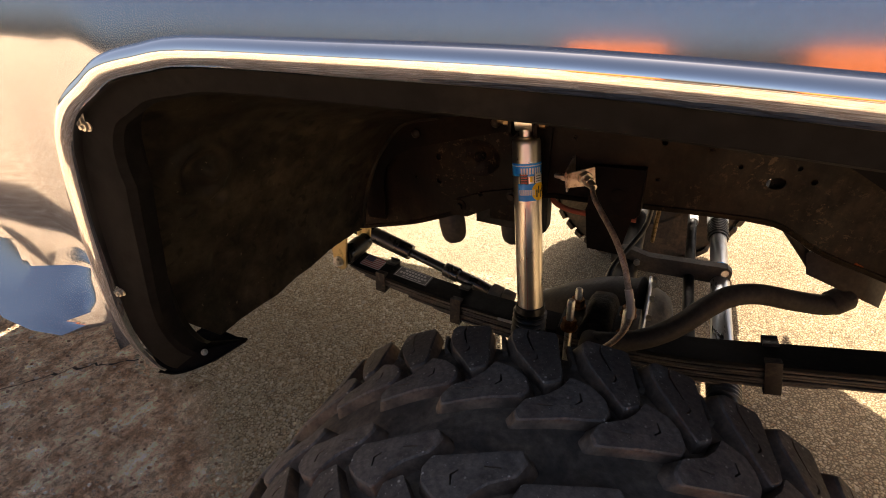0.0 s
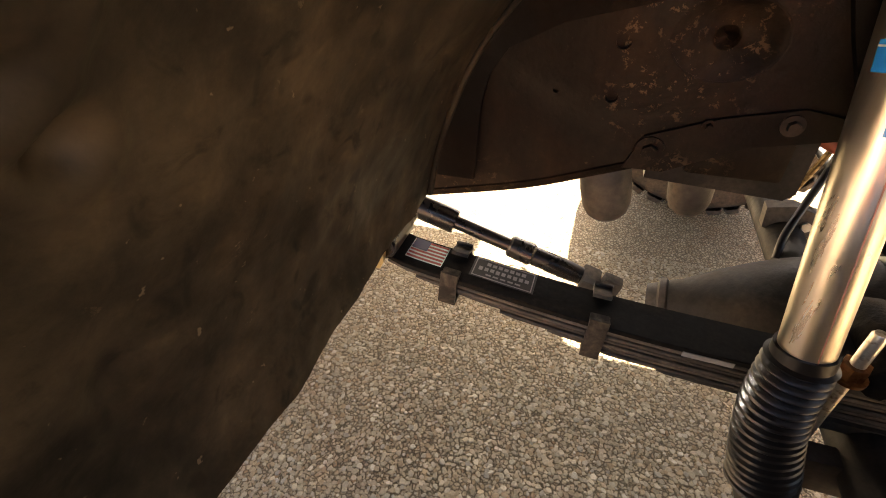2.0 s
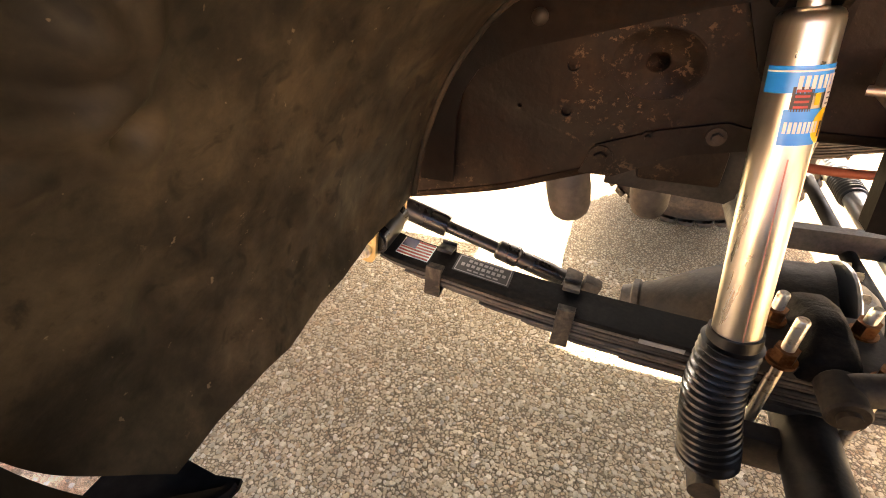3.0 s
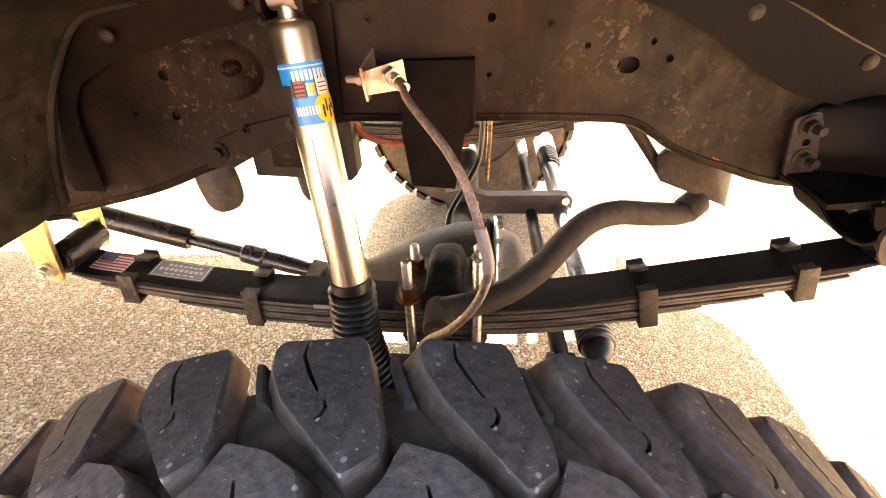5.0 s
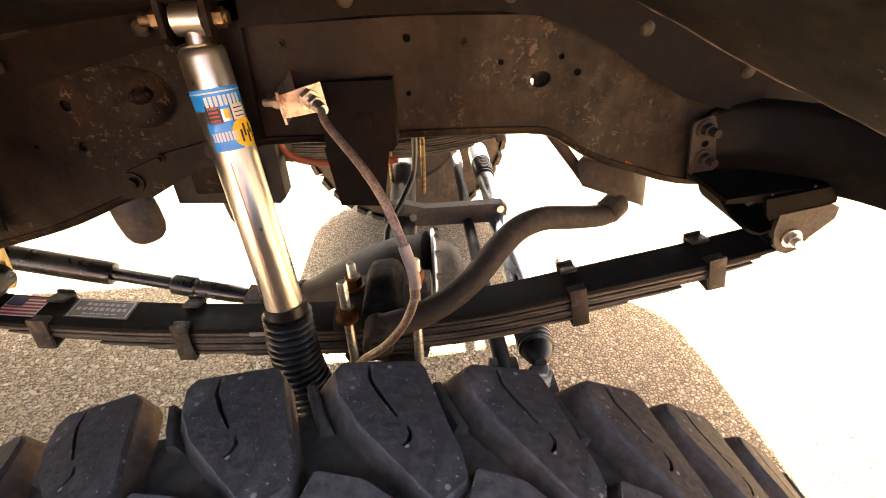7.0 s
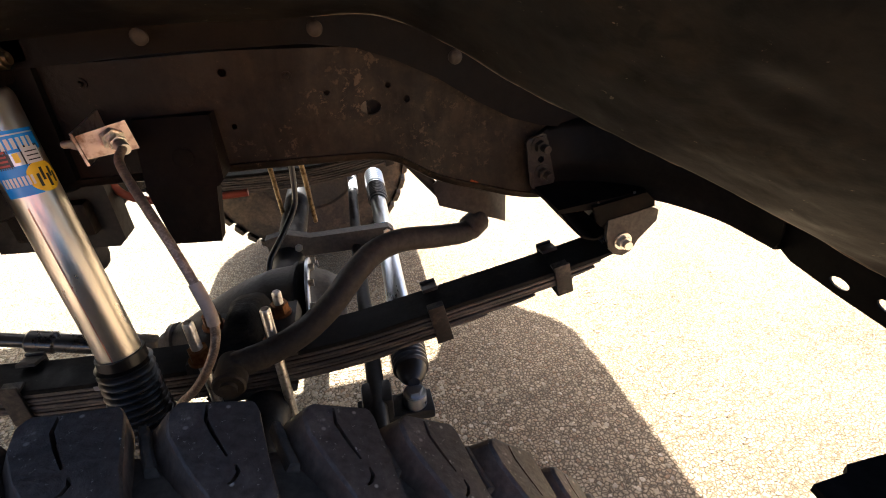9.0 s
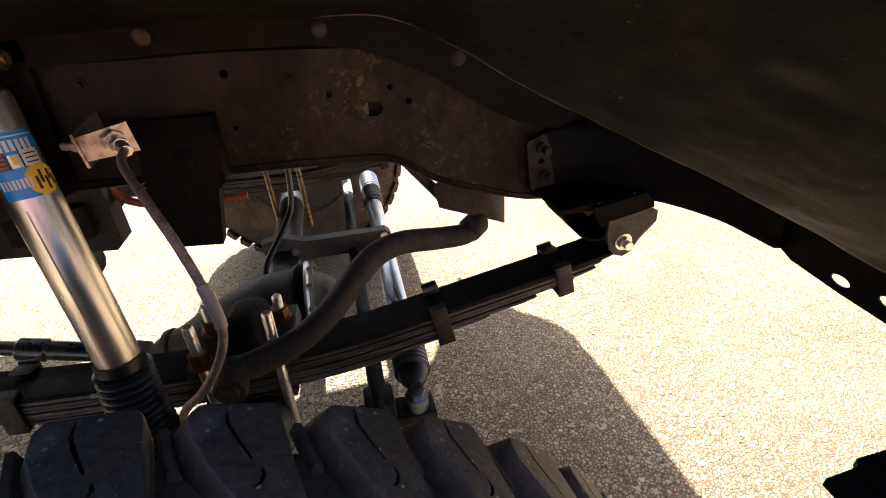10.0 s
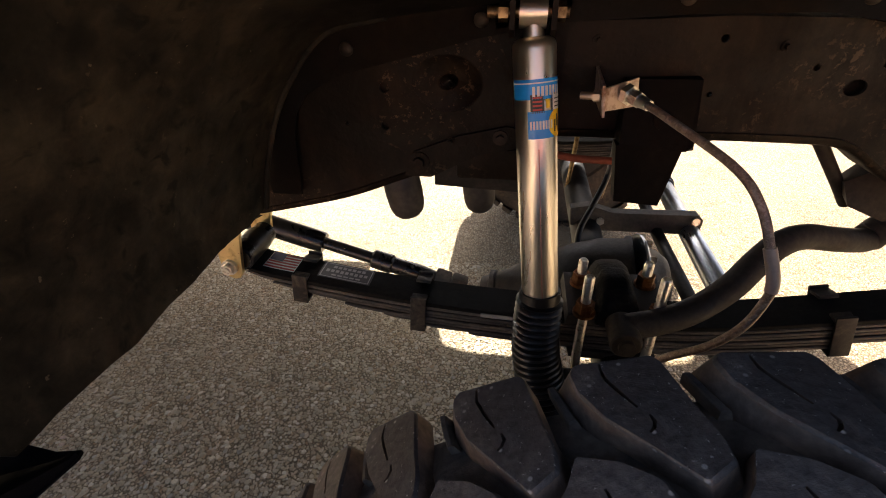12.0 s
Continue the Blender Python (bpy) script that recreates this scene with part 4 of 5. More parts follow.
HOLES = [ring_of(-0.285, 0.866, 0.046, 0.036, 32), ring_of(-0.372, 0.860, 0.007), ring_of(-0.374, 0.808, 0.0065), ring_of(0.222, 0.860, 0.0145, 0.0105), ring_of(0.273, 0.866, 0.005), ring_of(0.166, 0.885, 0.004), ring_of(0.248, 0.887, 0.004), ring_of(0.047, 0.920, 0.005), ring_of(0.046, 0.855, 0.0035), ring_of(-0.43, 0.81, 0.003)]


def web_y(x):
    """The rails run parallel past the axle and draw together towards the front."""
    return 0.841 + 0.135 * max(0.0, x + 0.05)


def rail(y, inward, holes):
    bm = B()
    holed(bm, [*LOW, *UP], holes, lambda a, b: (a, y, b), Vector((0, 0.005 * inward, 0)))
    bmesh.ops.bisect_plane(bm, geom=[*bm.verts, *bm.edges, *bm.faces], plane_co=(-0.05, 0, 0), plane_no=(1, 0, 0))
    for v in bm.verts:
        v.co.y += (web_y(v.co.x) - 0.841) * inward
    web = part("frame_rail", bm, RAIL, chassis, "dark brown frame rail, paint flaking to rust")
    for prof, s in ((LOW, 1), (UP[::-1], -1)):
        sm = smooth_path([(a, 0, b) for a, b in prof], 4)
        rows = []
        for q in sm:
            yw = y + (web_y(q.x) - 0.841) * inward
            rows.append([(q.x, yw + 0.0005 * inward, q.z + 0.010 * s), (q.x, yw + 0.002 * inward, q.z + 0.003 * s), (q.x, yw + 0.009 * inward, q.z), (q.x, yw + 0.065 * inward, q.z)])
        fb = grid(B(), rows)
        thicken(fb, 0.004)
        part("rail_flange", fb, RAIL, web, smooth=60)
    return web


near_rail = rail(0.841, 1, HOLES)
far_rail = rail(1.619, -1, [])
# added plates close behind the web holes, to stop daylight showing through
for x0, x1, z0, z1 in ((-0.40, -0.33, 0.79, 0.90), (-0.46, -0.405, 0.76, 0.87), (0.03, 0.20, 0.815, 0.935), (0.217, 0.30, 0.80, 0.90)):
    bm = box(B(), ((x0 + x1) / 2, web_y(x1) + 0.009, (z0 + z1) / 2), (x1 - x0, 0.003, z1 - z0))
    part("hole_blocker", bm, RAIL, near_rail)
# pressed boss in the web, bolts and studs along it
bm = B()
rows = []
for k in range(33):
    a = 2 * math.pi * k / 32
    row = []
    for f in (1.04, 1.0, 0.9, 0.75, 0.60, 0.45, 0.36, 0.29, 0.26, 0.24, 0.0006):
        deep = 0.016 * (1 - f * f) * (0.7 + 0.6 * math.sin(a + 0.9)) + (0.014 if f < 0.25 else 0)
        row.append((-0.285 + 0.046 * f * math.cos(a), 0.8412 + (deep if f <= 1 else -0.0006), 0.866 + 0.036 * f * math.sin(a)))
    rows.append(row)
grid(bm, rows)
part("boss", bm, RAIL, near_rail, smooth=180)
for x, z, r in ((-0.327, 0.758, 0.010), (-0.212, 0.797, 0.0068), (-0.28, 0.79, 0.004), (0.12, 0.91, 0.004), (-0.10, 0.92, 0.004)):
    bm = B()
    yw = web_y(x) - (0.0058 if -0.34 < x < -0.2 and z > 0.77 or x == -0.327 else 0)
    cyl(bm, (x, yw + 0.001, z), (x, yw - 0.0025, z), r * 1.5)
    hexa(bm, (x, yw - 0.002, z), (0, -1, 0), r * 1.45, 0.007)
    part("bolt", bm, PLATE if x == -0.212 else RAIL, near_rail)
bm = B()
patch = [(0.372 + r * math.cos(0.6 * k), 0.723 + 0.8 * r * math.sin(0.6 * k)) for k, r in enumerate((0.011, 0.007, 0.006, 0.009, 0.006, 0.010, 0.007, 0.005, 0.008, 0.006))]
holed(bm, patch, [], lambda a, b: (a, web_y(a) - 0.0006, b), Vector((0, 0.0008, 0)))
part("rust_scale", bm, RUST, near_rail, "patch of bright orange rust")
# tower plate that carries the top of the shock absorber
bm = B()
prism(bm, [(-0.232, 0.985), (-0.222, 0.93), (-0.196, 0.87), (-0.172, 0.822), (-0.156, 0.806), (-0.142, 0.812), (-0.136, 0.985)], 0.829, 0.8402)
part("shock_tower", bm, HORN, near_rail, "black shock tower plate", bevel=0.003)
# reinforcing strap bolted under the boss
bm = B()
prism(bm, [(-0.350, 0.735), (-0.335, 0.772), (-0.27, 0.797), (-0.205, 0.812), (-0.17, 0.806), (-0.17, 0.786), (-0.24, 0.771), (-0.31, 0.735)], 0.8355, 0.8405)
part("strap", bm, RAIL, near_rail, bevel=0.001)
# box bracket welded on the web, post under it
bm = B()
vs = [(-0.062, 0.8385, 0.878), (0.028, 0.8385, 0.878), (0.030, 0.8385, 0.803), (0.022, 0.8385, 0.795), (-0.056, 0.8385, 0.795), (-0.063, 0.8385, 0.803)]
back = [bm.verts.new((x, web_y(x) - 0.0025, z)) for x, y, z in vs]
front = [bm.verts.new((x * 0.96 - 0.0006, y - (0.010 if z > 0.85 else 0.030), z)) for x, y, z in vs]
bm.faces.new(front)
bm.faces.new(back[::-1])
for i in range(6):
    bm.faces.new((back[i], back[(i + 1) % 6], front[(i + 1) % 6], front[i]))
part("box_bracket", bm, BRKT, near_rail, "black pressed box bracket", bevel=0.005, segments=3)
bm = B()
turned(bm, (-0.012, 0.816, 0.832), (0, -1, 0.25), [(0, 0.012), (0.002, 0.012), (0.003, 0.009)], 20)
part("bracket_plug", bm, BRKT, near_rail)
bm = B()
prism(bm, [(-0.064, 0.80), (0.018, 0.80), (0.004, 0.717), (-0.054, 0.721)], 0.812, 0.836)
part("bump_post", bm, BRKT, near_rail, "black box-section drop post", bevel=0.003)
bm = B()
prism(bm, [(-0.318, 0.690), (-0.165, 0.682), (-0.155, 0.692), (-0.155, 0.80), (-0.318, 0.80)], 0.908, 0.945)
part("crossmember_end", bm, BLACK, near_rail, bevel=0.003)
bm = B()
box(bm, (-0.23, 1.23, 0.735), (0.10, 0.68, 0.05))
part("crossmember", bm, RAIL, chassis, bevel=0.006)
bm = B()
cyl(bm, (-1.0, 0.85, 0.68), (-1.0, 1.61, 0.68), 0.05)
part("crossmember", bm, RAIL, chassis)


def bump_stop(base, tip, r):
    b, t = Vector(base), Vector(tip)
    d = (t - b)
    L = d.length
    bm = B()
    turned(bm, b, d, [(0, r), (L * 0.55, r * 1.04), (L * 0.78, r * 0.98), (L * 0.9, r * 0.82), (L * 0.97, r * 0.55), (L, r * 0.15)], 28)
    return part("bump_stop", bm, DUSTY, near_rail, "dusty black rubber bump stop")


bump_stop((-0.372, 0.876, 0.745), (-0.352, 0.864, 0.650), 0.0285)
bump_stop((-0.255, 0.975, 0.715), (-0.246, 0.970, 0.612), 0.028)

# spring hanger at the front of the rail
hanger = thing("spring_hanger", (0.58, 0.85, 0.70), "black steel front spring hanger bolted to the frame rail", "bracket")
bm = B()
rows = []
HORNWAY = [(0.478, 0.905, 0.690, 0.785), (0.50, 0.903, 0.684, 0.800), (0.525, 0.897, 0.684, 0.807), (0.555, 0.882, 0.690, 0.809), (0.585, 0.858, 0.698, 0.810), (0.615, 0.825, 0.704, 0.811), (0.65, 0.775, 0.708, 0.81), (0.685, 0.715, 0.705, 0.81), (0.700, 0.670, 0.700, 0.81), (0.699, 0.628, 0.702, 0.81)]
way = smooth_path([(x, y, 0) for x, y, _, _ in HORNWAY], 4)
lows = smooth_path([(k, 0, h[2]) for k, h in enumerate(HORNWAY)], 4)
tops = smooth_path([(k, 0, h[3]) for k, h in enumerate(HORNWAY)], 4)
for i, q in enumerate(way):
    t = (way[min(i + 1, len(way) - 1)] - way[max(i - 1, 0)]).normalized()
    out = Vector((t.y, -t.x, 0))
    zb, zt = lows[i].z, tops[i].z
    mid = (zb + zt) / 2
    w = min(1.0, i / 5)
    rows.append([q + out * o + Vector((0, 0, z)) for o, z in ((-0.03, zt + 0.004), (-0.003 * w, zt), (0.001 * w, zt - 0.008), (0.005 * w, mid + 0.022), (0.008 * w, mid + 0.006), (0.009 * w, mid - 0.004), (0.008 * w, mid - 0.012), (0.004 * w, zb + 0.022), (0.005 * w, zb + 0.010), (0.009 * w, zb + 0.003), (0.008 * w, zb), (-0.030, zb - 0.004))])
thicken(grid(bm, rows), 0.003)
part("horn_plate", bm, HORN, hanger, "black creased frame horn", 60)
bm = B()
holed(bm, [(0.474, 0.704), (0.471, 0.709), (0.459, 0.781), (0.461, 0.787), (0.485, 0.796), (0.491, 0.793), (0.512, 0.718), (0.511, 0.711), (0.492, 0.696), (0.487, 0.697)], [ring_of(0.485, 0.753, 0.0055)], lambda a, b: (a, 0.8925, b), Vector((0, 0.006, 0)))
part("bolt_plate", bm, PLATE, hanger, "dusty bolt plate with a spare hole")
for hx, z in ((0.481, 0.776), (0.489, 0.730)):
    bm = B()
    cyl(bm, (hx, 0.894, z), (hx, 0.890, z), 0.015)
    hexa(bm, (hx, 0.8905, z), (0.1, -1, 0), 0.018, 0.010)
    cyl(bm, (hx, 0.892, z), (hx + 0.004, 0.868, z), 0.0065, None, 12)
    part("hanger_bolt", bm, PLATE, hanger, "dusty hex bolt with protruding stud")
for y0, y1 in ((0.790, 0.798), (0.905, 0.913)):
    bm = B()
    prism(bm, [(0.558, 0.682), (0.600, 0.690), (0.628, 0.696), (0.641, 0.690), (0.642, 0.672), (0.616, 0.642), (0.606, 0.622), (0.592, 0.615), (0.577, 0.620), (0.566, 0.634), (0.559, 0.655)], y0, y1)
    part("hanger_ear", bm, EAR, hanger, "worn grey spring eye ear", bevel=0.003)
for y0, y1 in ((0.7915, 0.7985), (0.9055, 0.911)):
    bm = B()
    prism(bm, [(0.530, 0.707), (0.616, 0.722), (0.632, 0.706), (0.634, 0.697), (0.600, 0.690), (0.560, 0.681), (0.548, 0.672), (0.540, 0.680)], y0, y1)
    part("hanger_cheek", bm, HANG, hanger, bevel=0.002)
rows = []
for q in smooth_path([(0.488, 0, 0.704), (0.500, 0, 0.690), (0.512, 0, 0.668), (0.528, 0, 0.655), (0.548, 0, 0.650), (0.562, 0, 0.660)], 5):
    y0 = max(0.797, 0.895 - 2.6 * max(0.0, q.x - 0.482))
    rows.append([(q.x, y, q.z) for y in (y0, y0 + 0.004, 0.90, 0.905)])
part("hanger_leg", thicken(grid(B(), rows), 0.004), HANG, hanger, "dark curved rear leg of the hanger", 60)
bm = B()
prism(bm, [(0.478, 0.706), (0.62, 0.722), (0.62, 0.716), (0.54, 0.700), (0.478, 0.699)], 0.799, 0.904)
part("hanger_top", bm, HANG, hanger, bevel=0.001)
bm = B()
hexa(bm, (0.588, 0.791, 0.643), (0, -1, 0), 0.019, 0.011)
cyl(bm, (0.588, 0.791, 0.643), (0.588, 0.787, 0.643), 0.0145)
cyl(bm, (0.588, 0.93, 0.643), (0.588, 0.771, 0.643), 0.007, None, 14)
part("spring_eye_bolt", bm, ZINC, hanger, "zinc spring eye bolt and nut")

for pts in ([(0.541, 0.800, 0.712), (0.548, 0.799, 0.702), (0.566, 0.798, 0.699), (0.582, 0.799, 0.702), (0.590, 0.800, 0.712)], [(0.600, 0.799, 0.722), (0.600, 0.798, 0.704), (0.625, 0.798, 0.700)]):
    part("weld_edge", pipe(B(), smooth_path(pts, 5), 0.0018, 8), LIP, hanger, "worn bright edge")
# radiator support behind the front wall
support = thing("radiator_support", (0.70, 0.85, 0.73), "black pressed-steel radiator support bar", "bar")
bm = B()
holed(bm, [(0.672, 0.706), (0.640, 0.702), (0.615, 0.690), (0.55, 0.683), (0.48, 0.679), (0.36, 0.675), (0.36, 0.82), (0.672, 0.82)], [ring_of(0.552, 0.6985, 0.0120, 0.0065), ring_of(0.499, 0.7035, 0.0120, 0.0065)], lambda a, b: (0.706 - 0.12 * (b - 0.70), a, b), Vector((0.003, 0, 0)))
part("end_panel", bm, HORN, support, "black end panel with two drain holes")
bm = B()
prism(bm, [(0.706, 0.735), (0.716, 0.740), (0.716, 0.790), (0.698, 0.795)], 0.37, 0.60)
part("stiffener", bm, HORN, support, bevel=0.001)

# ---- leaf springs ----
SPRING_TOP = [(-0.652, 0.556), (-0.61, 0.545), (-0.52, 0.534), (-0.43, 0.523), (-0.32, 0.514), (-0.20, 0.510), (-0.08, 0.509), (0.05, 0.515), (0.16, 0.530), (0.28, 0.557), (0.38, 0.578), (0.47, 0.597), (0.55, 0.616), (0.595, 0.627)]


def spring_z(x):
    return along(SPRING_CURVE, x)


SPRING_CURVE = [(p.x, p.z) for p in smooth_path([(a, 0, b) for a, b in SPRING_TOP], 6)]


def toe(x):
    """The springs stand closer to the wheel at their front end."""
    return -0.0345 * (min(x, 0.28) + 0.535)


def leaf(bm, x0, x1, drop, thick, ya, yb):
    rows = []
    n = 40
    for i in range(n + 1):
        x = x0 + (x1 - x0) * i / n
        z = spring_z(x) - drop
        y0, y1 = ya + toe(x), yb + toe(x)
        thin = 0.55 if i in (0, n) else 1.0
        c = 0.0012
        rows.append([(x, y0, z - c), (x, y0 + c, z), (x, y1 - c, z), (x, y1, z - c), (x, y1, z - thick * thin + c), (x, y1 - c, z - thick * thin), (x, y0 + c, z - thick * thin), (x, y0, z - thick * thin + c), (x, y0, z - c)])
    vs = [[bm.verts.new(p) for p in row[:-1]] for row in rows]
    for a, b in zip(vs, vs[1:]):
        for k in range(8):
            bm.faces.new((a[k], a[(k + 1) % 8], b[(k + 1) % 8], b[k]))
    bm.faces.new(vs[0])
    bm.faces.new(vs[-1][::-1])
    return bm


SY0, SY1 = 0.822, 0.889


LEAFEDGE = grimy("worn_leaf_edge", (0.040, 0.033, 0.027), (0.145, 0.115, 0.088), 0.5, 22, (0.4, 0.7), 0, 0.25, 160, 0.001, stretch=(0.3, 1, 2))
CLIP = grimy("worn_clip_steel", (0.022, 0.018, 0.015), (0.105, 0.084, 0.062), 0.42, 26, (0.4, 0.7), 0, 0.3, 160, 0.001, spec=0.25)


def leaf_spring():
    sp = thing("leaf_spring", (0, 0.855, 0.45), "black multi-leaf steel spring with clamps and worn stickers, over the axle", "leaf spring", "front leaf springs")
    spans = [(-0.652, 0.588), (-0.645, 0.560), (-0.60, 0.550), (-0.54, 0.515), (-0.47, 0.45), (-0.40, 0.37), (-0.33, 0.30), (-0.25, 0.22)]
    drop = 0.0
    for i, (a, b) in enumerate(spans):
        th = 0.0088 if i < 1 else 0.0062
        part("leaf", leaf(B(), a, b, drop, th, SY0 + (0.0, 0.0016, 0.0002, 0.0022)[i % 4], SY1 - 0.0006 * (i % 2)), LEAFTOP if i == 0 else LEAFEDGE, sp)
        drop += th + 0.0012
    for x, z in ((-0.652, 0.571), (0.588, 0.643)):
        bm = B()
        ya, yb = SY0 + toe(x), SY1 + toe(x)
        cyl(bm, (x, ya, z), (x, yb, z), 0.0245, None, 28)
        cyl(bm, (x, ya - 0.003, z), (x, yb + (0.012 if x > 0 else 0.026), z), 0.017 if x > 0 else 0.0215, None, 24)
        part("spring_eye", bm, SHAFTM, sp, "black bushed spring eye")
    for x, n in ((-0.545, 4), (-0.335, 6), (0.285, 6), (0.490, 4)):
        zt = spring_z(x)
        s = (spring_z(x + 0.02) - spring_z(x - 0.02)) / 0.04
        ang = math.degrees(math.atan(s))
        low = 0.0100 + 0.0074 * n
        ya, yb = SY0 + toe(x), SY1 + toe(x)
        bm = B()
        w = 0.026
        dx = s * low / 2
        box(bm, (x, yb - 0.008, zt + 0.0075), (w, 0.032, 0.006), (-14, -ang, 0))
        box(bm, (x, ya + 0.003, zt + 0.0045), (w, 0.020, 0.005), (10, -ang, 0))
        for y in (ya - 0.0045, yb + 0.0045):
            box(bm, (x + dx, y, zt - low / 2 + 0.004), (w, 0.005, low + 0.018), (0, -ang, 0))
        box(bm, (x + 2 * dx, (ya + yb) / 2, zt - low - 0.003), (w, yb - ya + 0.012, 0.005), (0, -ang, 0))
        part("spring_clamp", bm, CLIP, sp, "bent steel rebound clip", bevel=0.0015)
    return sp


near_spring = leaf_spring()
far_spring = copy_thing(near_spring, pose(0, 1.638, 0.478))
far_spring["label"] = "black multi-leaf steel spring at the far frame rail"


def flat_on_spring(bm, x0, x1, y0, y1, lift, n=8):
    rows = [[(x, y0 + toe(x), spring_z(x) + lift), (x, y1 + toe(x), spring_z(x) + lift)] for x in (x0 + (x1 - x0) * i / n for i in range(n + 1))]
    return thicken(grid(bm, rows), 0.0003)


flag = part("flag_sticker", flat_on_spring(B(), -0.622, -0.565, 0.838, 0.884, 0.0008), WHITE, near_spring, "faded striped flag sticker")
for k in range(6):
    y = 0.840 + 0.0078 * k
    part("red_stripe", flat_on_spring(B(), -0.621, -0.566, y, y + 0.0042, 0.0013), RED, flag)
part("canton", flat_on_spring(B(), -0.620, -0.596, 0.861, 0.884, 0.0018), NAVY, flag)
tag = part("maker_label", flat_on_spring(B(), -0.523, -0.428, 0.842, 0.886, 0.0008), DARKLABEL, near_spring, "worn dark maker's label with silver print")
for x0, x1, y0, y1 in ((-0.520, -0.431, 0.844, 0.8455), (-0.520, -0.431, 0.8825, 0.884), (-0.520, -0.5185, 0.844, 0.884), (-0.4325, -0.431, 0.844, 0.884)):
    part("border_line", flat_on_spring(B(), x0, x1, y0, y1, 0.0014, 3), SILVERLABEL, tag)
for k in range(7):
    x = -0.503 + 0.0088 * k
    part("print_bar", flat_on_spring(B(), x, x + 0.0062, 0.8715, 0.8785 - 0.001 * (k % 2), 0.0014, 2), SILVERLABEL, tag)
for k in range(9):
    x = -0.513 + 0.0087 * k
    part("print_bar", flat_on_spring(B(), x, x + 0.0058, 0.8585 + 0.0006 * (k % 3), 0.8665, 0.0014, 2), SILVERLABEL, tag)
for k in range(5):
    x = -0.500 + 0.011 * k
    part("print_bar", flat_on_spring(B(), x, x + 0.008, 0.850, 0.8532, 0.0014, 2), SILVERLABEL, tag)
bm = B()
box(bm, (-0.20, SY0 + toe(-0.20) - 0.001, spring_z(-0.20) - 0.009), (0.06, 0.001, 0.008), (0, 2, 0))
part("worn_strip", bm, SILVERLABEL, near_spring)

shackle = thing("spring_shackle", (-0.63, 0.855, 0.60), "yellow-zinc plated spring shackle under the frame rail", "shackle")
for y in (0.814, 0.924):
    bm = B()
    prism(bm, [(-0.678, 0.556), (-0.672, 0.543), (-0.660, 0.538), (-0.650, 0.540), (-0.644, 0.550), (-0.632, 0.620), (-0.620, 0.668), (-0.628, 0.684), (-0.655, 0.688), (-0.672, 0.674), (-0.680, 0.630)], y - 0.004, y + 0.004)
    part("shackle_plate", bm, GOLD, shackle, bevel=0.002)
bm = B()
cyl(bm, (-0.662, 0.810, 0.564), (-0.662, 0.804, 0.564), 0.014)
hexa(bm, (-0.662, 0.805, 0.564), (0, -1, 0), 0.019, 0.009)
cyl(bm, (-0.662, 0.93, 0.564), (-0.662, 0.793, 0.564), 0.0065, None, 12)
part("shackle_bolt", bm, ZINC, shackle)
bm = B()
cyl(bm, (-0.648, 0.819, 0.668), (-0.648, 0.919, 0.668), 0.02)
part("shackle_bush", bm, BLACK, shackle)

# ---- axle ----
axle = thing("front_axle", (0, 1.1, 0.36), "dusty black front drive axle with a cast differential housing", "axle")
bm = B()
cyl(bm, (0, 0.56, 0.413), (0, 1.95, 0.413), 0.037, None, 28)
part("axle_tube", bm, BLACK, axle)
DIFF = Vector((0.066, 1.035, 0.422))
bm = B()
turned(bm, DIFF, (-1, 0.10, -0.20), [(-0.004, 0.106), (0.004, 0.106), (0.010, 0.101), (0.060, 0.104), (0.110, 0.097), (0.150, 0.087), (0.190, 0.074), (0.225, 0.060), (0.255, 0.048), (0.275, 0.043), (0.280, 0.040)], 44)
part("differential_housing", bm, DIFFM, axle, "dusty grey cast differential housing", 50)
bm = B()
turned(bm, DIFF + Vector((-0.272, 0.027, -0.054)), (-1, 0.10, -0.20), [(0, 0.040), (0.004, 0.046), (0.014, 0.046), (0.018, 0.036), (0.036, 0.032)], 28)
part("pinion_flange", bm, IRON, axle, "grey pinion flange")
bm = B()
turned(bm, DIFF + Vector((0.006, 0, 0)), (1, 0, 0), [(-0.004, 0.110), (0.0, 0.111), (0.003, 0.109), (0.005, 0.104)], 44)
ring = part("cover_flange", bm, STAB, axle, "bright zinc cover flange")
bm = B()
turned(bm, DIFF + Vector((0.011, 0, 0)), (1, 0, 0), [(-0.002, 0.104), (0.002, 0.098), (0.010, 0.086), (0.030, 0.078), (0.046, 0.066), (0.056, 0.040), (0.058, 0.008)], 40)
part("differential_cover", bm, CAST, axle, "dusty domed differential cover", 50)
for i in range(14):
    a = 2 * math.pi * i / 14 + 0.2
    bm = B()
    hexa(bm, DIFF + Vector((0.009, 0.1035 * math.cos(a), 0.1035 * math.sin(a))), (1, 0, 0), 0.013, 0.010)
    part("cover_bolt", bm, ZINC, ring, "zinc cover bolt")
bm = B()
cyl(bm, (0, 0.44, 0.413), (0, 0.58, 0.413), 0.085, 0.06, 28)
part("knuckle", bm, DUSTY, axle)
bm = B()
cyl(bm, (0, 2.02, 0.413), (0, 1.88, 0.413), 0.085, 0.06, 28)
part("knuckle", bm, DUSTY, axle)
bm = B()
cyl(bm, (0, 0.435, 0.413), (0, 0.447, 0.413), 0.16, None, 36)
part("brake_disc", bm, RIMM, axle)
